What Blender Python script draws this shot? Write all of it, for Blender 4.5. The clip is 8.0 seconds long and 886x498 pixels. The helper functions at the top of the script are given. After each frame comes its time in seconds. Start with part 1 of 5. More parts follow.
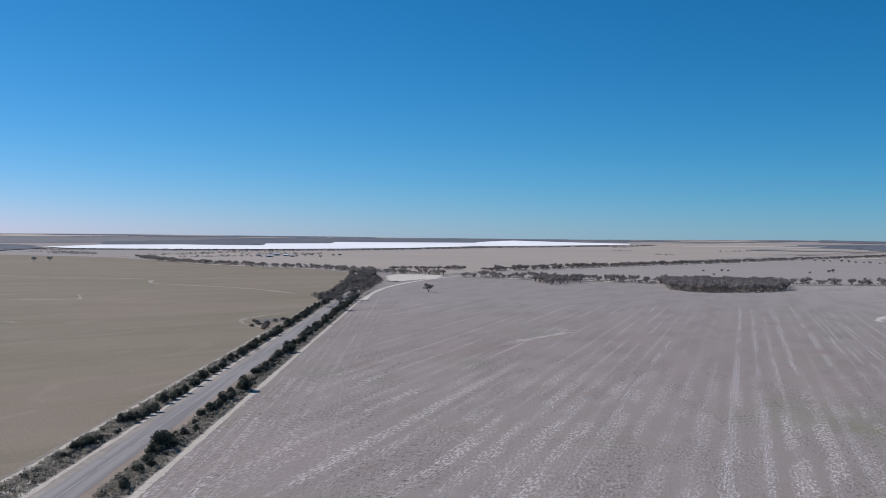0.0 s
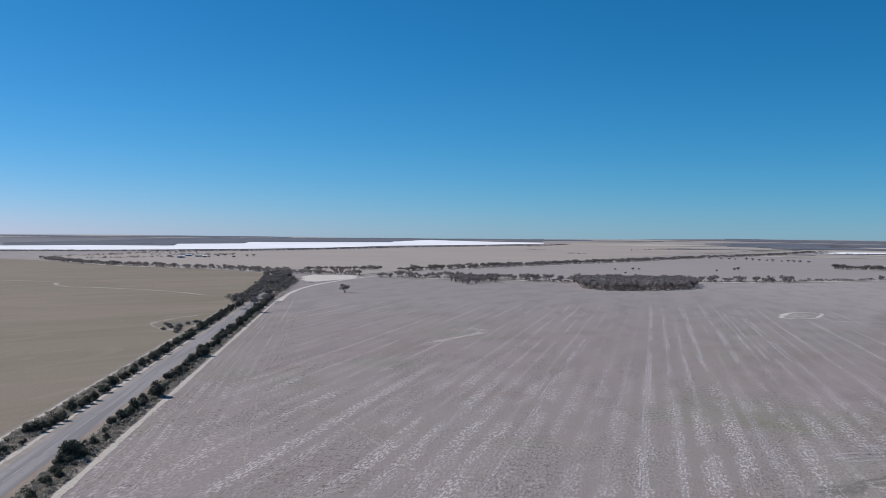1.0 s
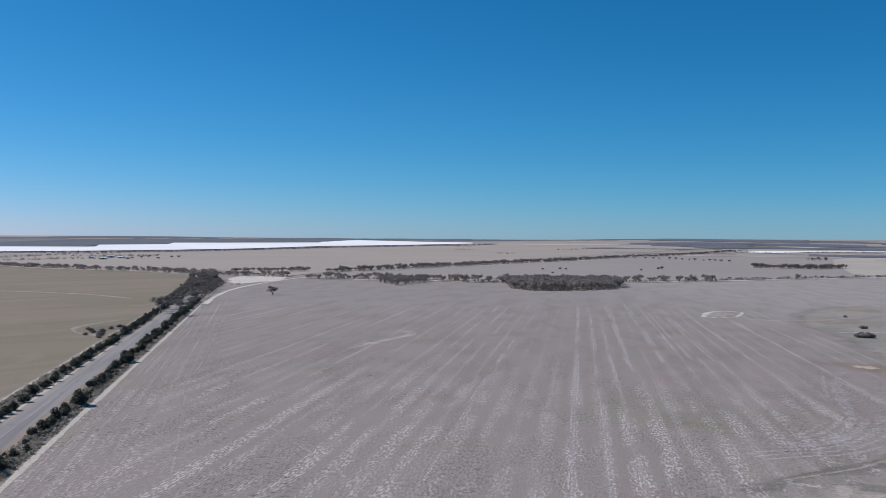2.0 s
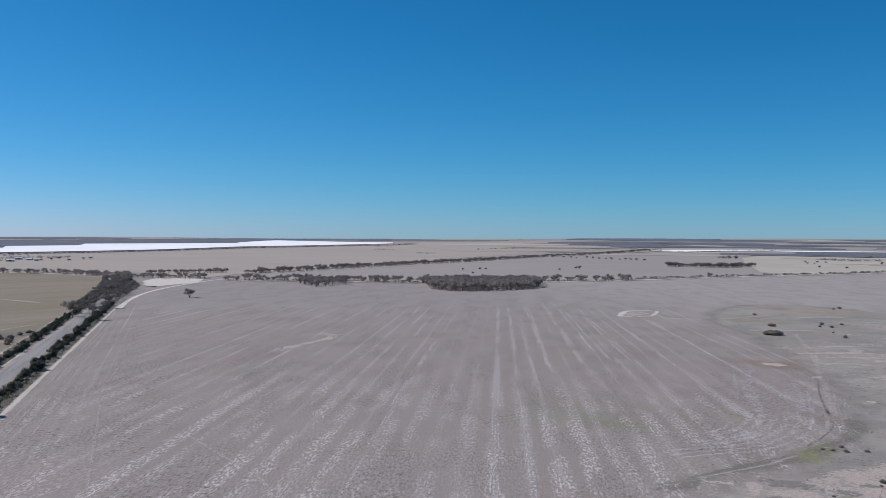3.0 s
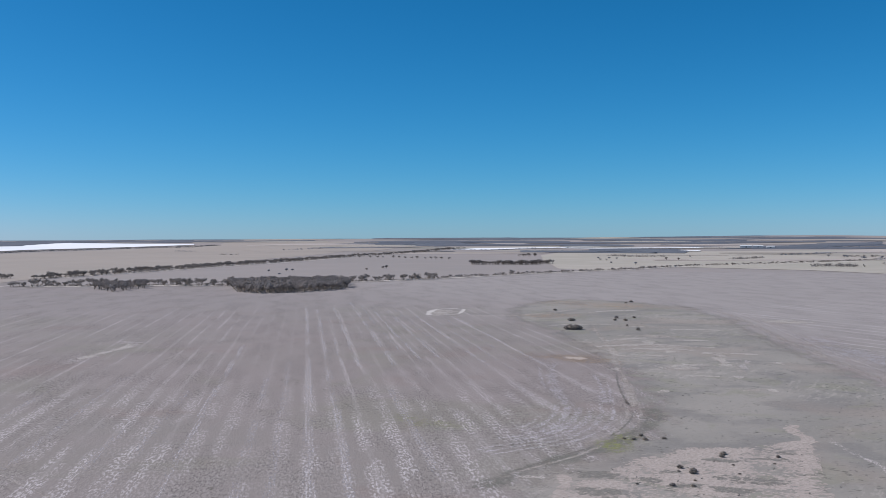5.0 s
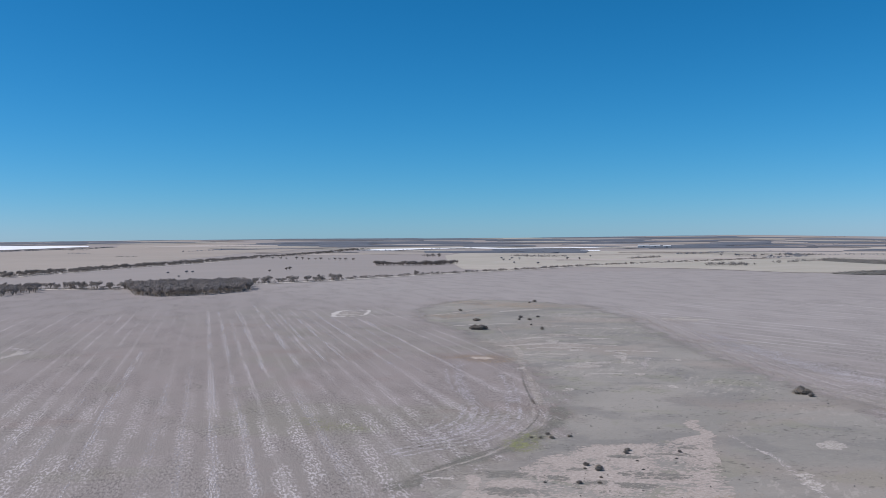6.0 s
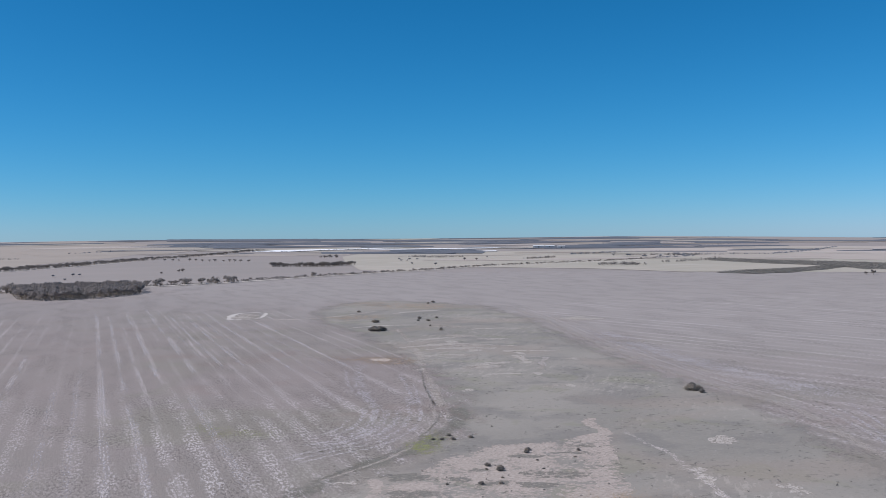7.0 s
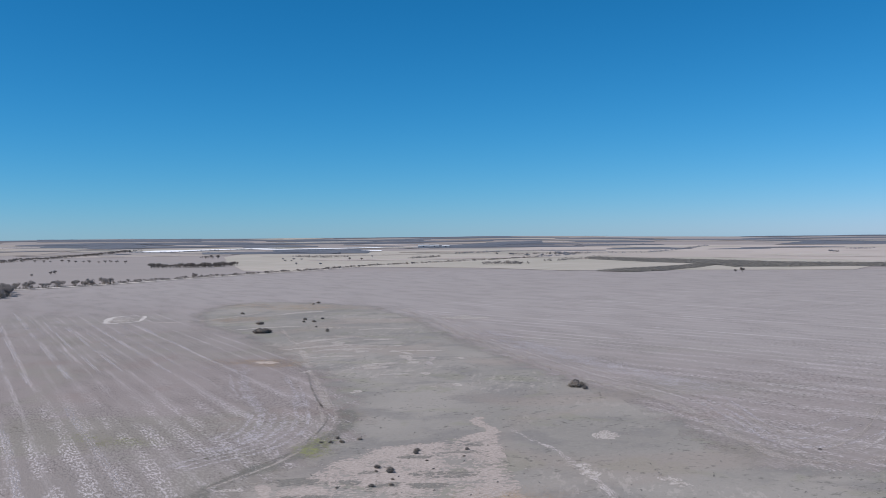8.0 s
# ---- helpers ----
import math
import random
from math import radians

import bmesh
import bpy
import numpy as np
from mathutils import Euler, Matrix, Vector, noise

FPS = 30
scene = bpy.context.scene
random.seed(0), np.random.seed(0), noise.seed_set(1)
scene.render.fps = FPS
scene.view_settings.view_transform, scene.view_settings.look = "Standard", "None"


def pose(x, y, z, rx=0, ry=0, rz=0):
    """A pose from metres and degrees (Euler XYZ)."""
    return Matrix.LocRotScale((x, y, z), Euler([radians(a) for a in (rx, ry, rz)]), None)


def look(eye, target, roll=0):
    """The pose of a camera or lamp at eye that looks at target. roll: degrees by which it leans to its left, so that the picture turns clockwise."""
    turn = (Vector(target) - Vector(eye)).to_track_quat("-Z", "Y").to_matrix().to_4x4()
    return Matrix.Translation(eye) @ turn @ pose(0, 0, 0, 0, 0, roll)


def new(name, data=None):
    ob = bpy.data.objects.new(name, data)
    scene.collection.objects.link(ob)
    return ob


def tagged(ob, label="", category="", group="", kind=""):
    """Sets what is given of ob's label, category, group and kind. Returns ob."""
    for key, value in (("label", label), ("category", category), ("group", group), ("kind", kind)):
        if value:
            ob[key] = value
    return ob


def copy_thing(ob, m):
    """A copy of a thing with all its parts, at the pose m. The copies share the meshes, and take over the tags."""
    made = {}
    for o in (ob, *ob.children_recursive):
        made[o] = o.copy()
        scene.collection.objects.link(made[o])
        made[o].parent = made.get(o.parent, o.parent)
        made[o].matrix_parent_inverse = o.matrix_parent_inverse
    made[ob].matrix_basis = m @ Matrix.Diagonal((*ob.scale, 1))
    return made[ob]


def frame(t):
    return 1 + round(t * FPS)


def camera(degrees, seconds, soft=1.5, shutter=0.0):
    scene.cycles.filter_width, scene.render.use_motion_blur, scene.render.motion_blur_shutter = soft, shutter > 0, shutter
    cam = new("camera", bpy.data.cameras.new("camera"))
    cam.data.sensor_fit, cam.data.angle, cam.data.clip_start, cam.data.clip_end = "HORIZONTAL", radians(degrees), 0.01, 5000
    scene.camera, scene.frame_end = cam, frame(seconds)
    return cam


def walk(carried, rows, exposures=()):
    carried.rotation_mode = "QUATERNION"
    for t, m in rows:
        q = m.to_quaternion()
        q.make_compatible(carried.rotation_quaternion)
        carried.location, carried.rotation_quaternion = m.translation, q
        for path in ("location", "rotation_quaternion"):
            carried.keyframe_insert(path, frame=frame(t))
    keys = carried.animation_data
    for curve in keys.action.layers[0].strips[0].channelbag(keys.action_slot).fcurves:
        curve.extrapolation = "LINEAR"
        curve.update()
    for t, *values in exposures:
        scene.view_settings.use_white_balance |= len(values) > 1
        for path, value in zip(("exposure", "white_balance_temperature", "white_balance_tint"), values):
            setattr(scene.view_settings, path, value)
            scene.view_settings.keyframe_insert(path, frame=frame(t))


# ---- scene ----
# ---------------------------------------------------------------- camera
cam = camera(50.0, 8.0, soft=0.8)
PATH = [
    (0.0, pose(0.00, 0.00, 42.00, 89.31, -0.83, -0.39)),
    (0.5, pose(-0.29, 0.31, 42.23, 89.32, -0.75, -2.96)),
    (1.0, pose(-0.55, 0.50, 42.56, 89.34, -0.67, -5.48)),
    (1.5, pose(-0.71, 0.39, 43.10, 89.36, -0.58, -7.72)),
    (3.0, pose(-1.29, -0.23, 44.81, 89.38, -0.35, -14.59)),
    (3.5, pose(-1.38, 0.16, 45.17, 89.39, -0.16, -17.75)),
    (4.0, pose(-1.40, 0.90, 45.20, 89.39, -0.04, -20.66)),
    (4.5, pose(-1.62, 1.82, 45.25, 89.38, 0.09, -23.43)),
    (6.0, pose(-1.91, 3.92, 45.40, 89.38, 0.44, -32.04)),
    (6.5, pose(-1.99, 4.60, 45.53, 89.39, 0.50, -35.00)),
    (7.0, pose(-1.95, 5.21, 45.65, 89.37, 0.57, -38.23)),
    (7.5, pose(-2.11, 5.71, 45.81, 89.32, 0.66, -41.77)),
    (8.0, pose(-2.25, 6.07, 45.98, 89.27, 0.70, -45.17)),
]
walk(cam, PATH, [(0.0, 0.05), (3.0, 0.11), (4.5, 0.17), (6.5, 0.22), (8.0, 0.23)])

# ---------------------------------------------------------------- world and sun
SUN_EL, SUN_AZ = 41.0, -61.0          # degrees; azimuth clockwise from +y
world = bpy.data.worlds.new("world")
scene.world = world
world.use_nodes = True
wn = world.node_tree
wn.nodes.clear()
sky = wn.nodes.new("ShaderNodeTexSky")
sky.sky_type = "NISHITA"
sky.sun_disc = False
sky.sun_elevation, sky.sun_rotation = radians(SUN_EL), radians(SUN_AZ)
sky.altitude, sky.air_density, sky.dust_density, sky.ozone_density = 300, 0.8, 0.15, 4.0
bg = wn.nodes.new("ShaderNodeBackground")
bg.inputs["Strength"].default_value = 0.1
wo = wn.nodes.new("ShaderNodeOutputWorld")
# dry air: a deep blue sky with little red in it
parts = wn.nodes.new("ShaderNodeSeparateColor")
whole = wn.nodes.new("ShaderNodeCombineColor")
wn.links.new(sky.outputs[0], parts.inputs[0])
for channel, gain, power in ((0, 0.064, 2.0), (1, 0.588, 1.03), (2, 0.845, 1.0)):
    p = wn.nodes.new("ShaderNodeMath")
    p.operation = "POWER"
    p.inputs[1].default_value = power
    m = wn.nodes.new("ShaderNodeMath")
    m.operation = "MULTIPLY"
    m.inputs[1].default_value = gain
    wn.links.new(parts.outputs[channel], p.inputs[0])
    wn.links.new(p.outputs[0], m.inputs[0])
    # dust near the horizon: a little more red and blue where the air is thick
    h = wn.nodes.new("ShaderNodeMath")
    h.operation = "POWER"
    h.inputs[1].default_value = (3.0, 2.0, 2.0)[channel]
    wn.links.new(parts.outputs[0], h.inputs[0])
    a = wn.nodes.new("ShaderNodeMath")
    a.operation = "MULTIPLY_ADD"
    a.inputs[1].default_value = (0.0005, 0.0, 0.013)[channel]
    wn.links.new(h.outputs[0], a.inputs[0])
    wn.links.new(m.outputs[0], a.inputs[2])
    wn.links.new(a.outputs[0], whole.inputs[channel])
wn.links.new(whole.outputs[0], bg.inputs[0])
wn.links.new(bg.outputs[0], wo.inputs[0])

sun = new("sun", bpy.data.lights.new("sun", "SUN"))
sun.data.energy, sun.data.angle, sun.data.color = 4.5, radians(0.5), (1.0, 0.95, 0.91)
toward = Vector((math.sin(radians(SUN_AZ)) * math.cos(radians(SUN_EL)), math.cos(radians(SUN_AZ)) * math.cos(radians(SUN_EL)), math.sin(radians(SUN_EL))))
sun.matrix_world = look(toward * 300, (0, 0, 0))

ROW_AZ = 18.0                          # heading of the seeding rows


# ---------------------------------------------------------------- materials
class Mat:
    """A small writer of node materials."""

    def __init__(self, name):
        self.m = bpy.data.materials.new(name)
        self.m.use_nodes = True
        self.nt = self.m.node_tree
        self.nt.nodes.clear()
        self.p = self.nt.nodes.new("ShaderNodeBsdfPrincipled")
        self.o = self.nt.nodes.new("ShaderNodeOutputMaterial")
        self.nt.links.new(self.p.outputs[0], self.o.inputs[0])
        self.p.inputs["Specular IOR Level"].default_value = 0.15
        self.world = self.nt.nodes.new("ShaderNodeNewGeometry").outputs["Position"]

    def set(self, socket, value):
        if isinstance(value, bpy.types.NodeSocket):
            self.nt.links.new(value, socket)
        elif isinstance(value, tuple) and len(value) == 3 and socket.type == "RGBA":
            socket.default_value = (*value, 1)
        else:
            socket.default_value = value

    def mapped(self, turn=0.0, scale=(1, 1, 1)):
        a = self.nt.nodes.new("ShaderNodeMapping")
        self.nt.links.new(self.world, a.inputs[0])
        a.inputs["Rotation"].default_value = (0, 0, radians(turn))
        b = self.nt.nodes.new("ShaderNodeMapping")
        self.nt.links.new(a.outputs[0], b.inputs[0])
        b.inputs["Scale"].default_value = scale
        return b.outputs[0]

    def noise(self, scale, detail=3.0, vec=None, rough=0.55, warp=0.0):
        n = self.nt.nodes.new("ShaderNodeTexNoise")
        self.nt.links.new(vec or self.world, n.inputs["Vector"])
        n.inputs["Scale"].default_value, n.inputs["Detail"].default_value = scale, detail
        n.inputs["Roughness"].default_value, n.inputs["Distortion"].default_value = rough, warp
        return n.outputs[0]

    def step(self, value, lo, hi, a=0.0, b=1.0):
        n = self.nt.nodes.new("ShaderNodeMapRange")
        n.interpolation_type = "SMOOTHSTEP"
        self.set(n.inputs[0], value)
        for i, v in enumerate((lo, hi, a, b)):
            self.set(n.inputs[i + 1], v)
        return n.outputs[0]

    def math(self, op, a, b=0.0):
        n = self.nt.nodes.new("ShaderNodeMath")
        n.operation = op
        self.set(n.inputs[0], a), self.set(n.inputs[1], b)
        return n.outputs[0]

    def mix(self, fac, a, b, blend="MIX"):
        n = self.nt.nodes.new("ShaderNodeMix")
        n.data_type, n.blend_type = "RGBA", blend
        self.set(n.inputs[0], fac), self.set(n.inputs[6], a), self.set(n.inputs[7], b)
        return n.outputs[2]

    def split(self, vec, axis):
        n = self.nt.nodes.new("ShaderNodeSeparateXYZ")
        self.nt.links.new(vec, n.inputs[0])
        return n.outputs[axis]

    def scatter(self, share, scale=3.2):
        """Covers that share of the ground with small grains."""
        limit = self.math("SUBTRACT", 0.66, self.math("MULTIPLY", share, 0.34))
        return self.step(self.math("SUBTRACT", self.noise(scale, 2), limit), -0.006, 0.012)

    def attr(self, name):
        n = self.nt.nodes.new("ShaderNodeAttribute")
        n.attribute_name = name
        return n.outputs["Fac"]

    def done(self, color, rough=0.9, bump=None, depth=0.1, alpha=None):
        self.set(self.p.inputs["Base Color"], color)
        self.set(self.p.inputs["Roughness"], rough)
        if bump is not None:
            n = self.nt.nodes.new("ShaderNodeBump")
            n.inputs["Strength"].default_value, n.inputs["Distance"].default_value = 1.0, depth
            self.nt.links.new(bump, n.inputs["Height"])
            self.nt.links.new(n.outputs[0], self.p.inputs["Normal"])
        if alpha is not None:
            self.set(self.p.inputs["Alpha"], alpha)
        return self.m


def stubble_material():
    """Grey-mauve stubble with pale chaff: thin rows far out, broad frizzy bands near by, one for each pass of the machine."""
    k = Mat("stubble")
    times, plus, top = (lambda a, b: k.math("MULTIPLY", a, b)), (lambda a, b: k.math("ADD", a, b)), (lambda a, b: k.math("MAXIMUM", a, b))
    fine = k.noise(1.3, 5, rough=0.7)
    grit = k.noise(1.0, 3, k.mapped(ROW_AZ, (1.9, 0.55, 1)), rough=0.62)
    speck = k.step(grit, 0.485, 0.565)
    # broad tones: mauve, tan, greenish and pinkish
    col = k.mix(k.step(k.noise(0.006, 4), 0.38, 0.62), (0.250, 0.213, 0.203), (0.241, 0.213, 0.198))
    col = k.mix(times(k.step(k.noise(0.05, 4), 0.45, 0.65), 0.4), col, (0.262, 0.224, 0.214))
    col = k.mix(times(k.step(k.noise(0.014, 4, warp=0.6), 0.52, 0.64), 0.45), col, (0.216, 0.203, 0.165))
    col = k.mix(times(k.step(k.noise(0.022, 3, warp=0.4), 0.56, 0.68), 0.5), col, (0.240, 0.188, 0.172))
    x, y = k.split(k.world, 0), k.split(k.world, 1)
    along = k.split(k.mapped(ROW_AZ), 1)
    # paler far out along y and x: distance haze put into the colour
    col = k.mix(times(k.step(y, 360.0, 720.0), 0.75), col, (0.266, 0.236, 0.230))
    col = k.mix(times(k.step(x, 170.0, 440.0), 0.9), col, (0.306, 0.276, 0.266))
    lean = k.math("SUBTRACT", x, times(y, 0.62))
    beyond = times(k.step(lean, 126.0, 150.0), k.step(x, 190.0, 215.0))
    verge = k.step(x, -24.0, -40.0)
    field = k.math("SUBTRACT", 1.0, plus(beyond, verge))
    near = k.step(along, 390.0, 200.0)
    away = k.step(along, 690.0, 560.0)
    # turn, width of a pass, shift, where, share of the pass that chaff covers near by, strength of the thin rows
    for turn, period, shift, share, broad, thin in ((ROW_AZ, 6.4, 0.781, field, 0.30, 0.40), (2.0, 10.5, 0.0, beyond, 0.30, 0.70), (-1.2, 3.4, 0.0, verge, 0.30, 0.45)):
        sway = times(k.math("SUBTRACT", k.noise(1.0, 2, k.mapped(turn, (0.01, 0.004, 1))), 0.5), 0.7)
        across = plus(plus(k.split(k.mapped(turn, (1.0 / period, 1, 1)), 0), shift), sway)
        which = k.nt.nodes.new("ShaderNodeTexWhiteNoise")
        which.noise_dimensions = "1D"
        k.set(which.inputs["W"], k.math("FLOOR", across))
        loud = k.step(which.outputs["Value"], 0.10, 0.95, 0.28, 1.0)
        middle = k.math("ABSOLUTE", k.math("SUBTRACT", k.math("FRACT", across), 0.5))
        patch = k.noise(1.0, 3, k.mapped(turn, (0.12, 0.024, 1)), rough=0.6)
        gap = k.step(k.noise(1.0, 3, k.mapped(turn, (0.9 / period, 0.013, 1)), rough=0.6), 0.40, 0.56, 0.08, 1.0)
        core = times(k.step(middle, 0.16, 0.05), k.step(k.noise(1.0, 4, k.mapped(turn, (1.6, 0.10, 1)), rough=0.7), 0.40, 0.56, 0.2, 1.0))
        lines = k.step(k.math("ABSOLUTE", k.math("SUBTRACT", k.math("FRACT", times(across, period / 0.75)), 0.5)), 0.36, 0.14, 0.35, 1.0)
        band = times(k.step(middle, broad + 0.12, broad - 0.12), k.step(patch, 0.44, 0.56, 0.03, 1.0))
        row = times(times(core, gap), times(loud, thin))
        frizz = times(times(band, speck), times(k.step(loud, 0.2, 1.0, 0.55, 1.0), plus(times(lines, 0.5), 0.5)))
        chaff = times(top(times(row, k.step(near, 0.0, 1.0, 1.0, 0.5)), times(frizz, k.step(near, 0.0, 1.0, 0.10, 0.9))), away)
        col = k.mix(times(chaff, share), col, (0.52, 0.473, 0.473))
    # loose straw everywhere, thinner far out
    straw = times(speck, k.step(k.noise(1.0, 4, k.mapped(ROW_AZ, (0.05, 0.02, 1)), rough=0.6), 0.40, 0.62, 0.10, 1.0))
    col = k.mix(times(straw, k.step(along, 340.0, 160.0, 0.10, 0.20)), col, (0.54, 0.485, 0.475))
    crumb = times(k.step(k.noise(1.0, 4, k.mapped(ROW_AZ + 3, (2.1, 0.6, 1)), rough=0.7), 0.515, 0.57), k.step(k.noise(1.0, 4, k.mapped(ROW_AZ, (0.07, 0.02, 1))), 0.44, 0.62, 0.05, 0.8))
    col = k.mix(times(crumb, 0.7), col, (0.075, 0.065, 0.060))
    weed = times(k.step(k.noise(0.7, 4, rough=0.7), 0.54, 0.63), k.step(k.noise(1.0, 3, k.mapped(ROW_AZ, (0.08, 0.022, 1))), 0.56, 0.66))
    col = k.mix(times(weed, 0.8), col, (0.085, 0.080, 0.060))
    return k.done(col, 0.95, plus(fine, times(grit, 0.7)), 0.10)


def earth_material(name, a, b, c, scale=0.02, grain=1.2, streak=0.0, depth=0.1):
    """Paddock soil and dry grass: two tones, broad stains and a fine grain; streak: how strongly the sowing lines show."""
    k = Mat(name)
    col = k.mix(k.step(k.noise(scale * 0.3, 4), 0.35, 0.65), a, b)
    col = k.mix(k.math("MULTIPLY", k.step(k.noise(scale * 2.2, 4), 0.45, 0.72), 0.6), col, c)
    fine = k.noise(grain, 5, rough=0.7)
    col = k.mix(k.math("MULTIPLY", k.step(fine, 0.5, 0.75), 0.4), col, c)
    if streak:
        s = k.step(k.noise(1.0, 3, k.mapped(90 - 8, (0.06, 0.004, 1))), 0.45, 0.7)
        col = k.mix(k.math("MULTIPLY", s, streak), col, b)
    return k.done(col, 0.95, fine, depth)


def ragged_material(name, color, other, strength=0.9, grain=0.5, soft=0.5, body=0.8, wild=2.4, wider=0.7, crisp=0.0):
    """A stain that thins out towards its edge; the attribute 'edge' runs from 0 at the rim to 1 inside.
    body: how closed it is inside; wild: how strongly the grain breaks it up."""
    k = Mat(name)
    edge = k.attr("edge")
    n = k.noise(grain, 5, rough=0.7)
    wide = k.noise(grain * 0.13, 4)
    broken = k.math("ADD", k.math("MULTIPLY", k.math("SUBTRACT", n, 0.5), wild), k.math("MULTIPLY", k.math("SUBTRACT", wide, 0.5), wild * wider))
    cover = k.math("ADD", k.math("MULTIPLY", edge, body), broken)
    share = k.math("MULTIPLY", k.math("MULTIPLY", k.step(cover, 0.2, 0.2 + soft), k.step(edge, 0.0, 0.5)), strength)
    alpha = k.math("MULTIPLY", k.step(share, 0.34, 0.44), k.scatter(crisp, 2.2)) if crisp else k.scatter(share)
    col = k.mix(k.step(k.noise(grain * 1.7, 4), 0.35, 0.7), color, other)
    return k.done(col, 0.95, n, 0.05, alpha)


def leaf_material(name, dark, light, thin=0.35):
    """Leaves that let some light through."""
    k = Mat(name)
    geo = k.nt.nodes.new("ShaderNodeNewGeometry")
    info = k.nt.nodes.new("ShaderNodeObjectInfo")
    f = k.math("ADD", k.math("MULTIPLY", geo.outputs["Random Per Island"], 0.6), k.math("MULTIPLY", info.outputs["Random"], 0.4))
    col = k.mix(f, dark, light)
    k.done(col, 0.6)
    t = k.nt.nodes.new("ShaderNodeBsdfTranslucent")
    k.set(t.inputs[0], col)
    m = k.nt.nodes.new("ShaderNodeMixShader")
    m.inputs[0].default_value = thin
    k.nt.links.new(k.p.outputs[0], m.inputs[1])
    k.nt.links.new(t.outputs[0], m.inputs[2])
    k.nt.links.new(m.outputs[0], k.o.inputs[0])
    return k.m


def bark_material(name, a, b):
    k = Mat(name)
    n = k.noise(3.0, 4, k.mapped(0, (1, 1, 0.25)))
    return k.done(k.mix(n, a, b), 0.9, n, 0.03)


STUBBLE = stubble_material()


def pasture_material():
    """Dry olive-tan pasture with soft mowing swirls, tussock grain and worn spots."""
    k = Mat("dry_pasture")
    fine = k.noise(1.0, 5, rough=0.7)
    col = k.mix(k.step(k.noise(0.008, 4, warp=0.5), 0.38, 0.62), (0.222, 0.178, 0.140), (0.192, 0.164, 0.118))
    col = k.mix(k.math("MULTIPLY", k.step(k.noise(0.03, 4, k.mapped(52, (1, 0.16, 1)), warp=0.7), 0.46, 0.60), 0.45), col, (0.240, 0.200, 0.155))
    col = k.mix(k.math("MULTIPLY", k.step(k.noise(0.05, 4, k.mapped(44, (1, 0.10, 1)), warp=0.5), 0.53, 0.63), 0.5), col, (0.178, 0.152, 0.108))
    col = k.mix(k.math("MULTIPLY", k.step(k.noise(0.05, 4, k.mapped(30, (1, 0.35, 1)), warp=2.0), 0.55, 0.68), 0.35), col, (0.270, 0.230, 0.185))
    col = k.mix(k.math("MULTIPLY", k.step(fine, 0.50, 0.62), 0.4), col, (0.26, 0.225, 0.18))
    col = k.mix(k.math("MULTIPLY", k.step(k.noise(1.6, 4, rough=0.7), 0.52, 0.62), 0.4), col, (0.13, 0.115, 0.082))
    return k.done(col, 0.95, fine, 0.12)


OLIVE = pasture_material()
TAN = earth_material("tan_paddock", (0.338, 0.291, 0.258), (0.308, 0.270, 0.240), (0.358, 0.308, 0.274), 0.006, 0.2, 0.3)
MAUVE = earth_material("mauve_paddock", (0.292, 0.257, 0.245), (0.270, 0.242, 0.230), (0.306, 0.268, 0.255), 0.006, 0.2, 0.3)
PALE = earth_material("pale_stubble", (0.395, 0.352, 0.308), (0.345, 0.318, 0.272), (0.44, 0.392, 0.352), 0.005, 0.2, 0.8)
BLUSH = earth_material("blush_paddock", (0.42, 0.365, 0.335), (0.385, 0.335, 0.305), (0.45, 0.395, 0.36), 0.004, 0.2, 0.4)


def rough_material():
    """Unploughed ground: greenish-grey herbage, duller hollows, ragged scalds and dark tussocks, thinning out at its rim."""
    k = Mat("rough_grazing")
    fine = k.noise(0.8, 4, rough=0.65)
    col = k.mix(k.step(k.noise(0.012, 4, warp=0.4), 0.38, 0.62), (0.290, 0.265, 0.241), (0.242, 0.224, 0.204))
    col = k.mix(k.math("MULTIPLY", k.step(k.noise(0.035, 4, rough=0.6, warp=0.5), 0.50, 0.62), 0.7), col, (0.200, 0.186, 0.176))
    col = k.mix(k.math("MULTIPLY", k.step(k.noise(0.05, 3, warp=0.8), 0.55, 0.66), 0.45), col, (0.230, 0.222, 0.168))
    col = k.mix(k.math("MULTIPLY", k.step(k.noise(0.014, 4, warp=0.5), 0.52, 0.64), 0.4), col, (0.285, 0.234, 0.205))
    scald = k.math("MULTIPLY", k.step(k.noise(0.30, 5, k.mapped(-35, (0.45, 1.5, 1)), rough=0.7), 0.53, 0.59), k.step(k.noise(0.016, 3), 0.50, 0.60))
    col = k.mix(k.math("MULTIPLY", scald, 0.35), col, (0.43, 0.385, 0.352))
    dark = k.math("MULTIPLY", k.step(k.noise(0.45, 4, rough=0.7), 0.56, 0.63), k.step(k.noise(0.05, 3), 0.46, 0.60, 0.15, 1.0))
    col = k.mix(k.math("MULTIPLY", dark, 0.7), col, (0.095, 0.092, 0.078))
    col = k.mix(k.math("MULTIPLY", k.step(fine, 0.52, 0.64), 0.18), col, (0.36, 0.33, 0.30))
    edge = k.attr("edge")
    cover = k.math("ADD", edge, k.math("MULTIPLY", k.math("SUBTRACT", k.noise(0.09, 6, rough=0.65), 0.5), 2.4))
    return k.done(col, 0.95, fine, 0.10, k.scatter(k.step(cover, 0.1, 0.9), 2.0))


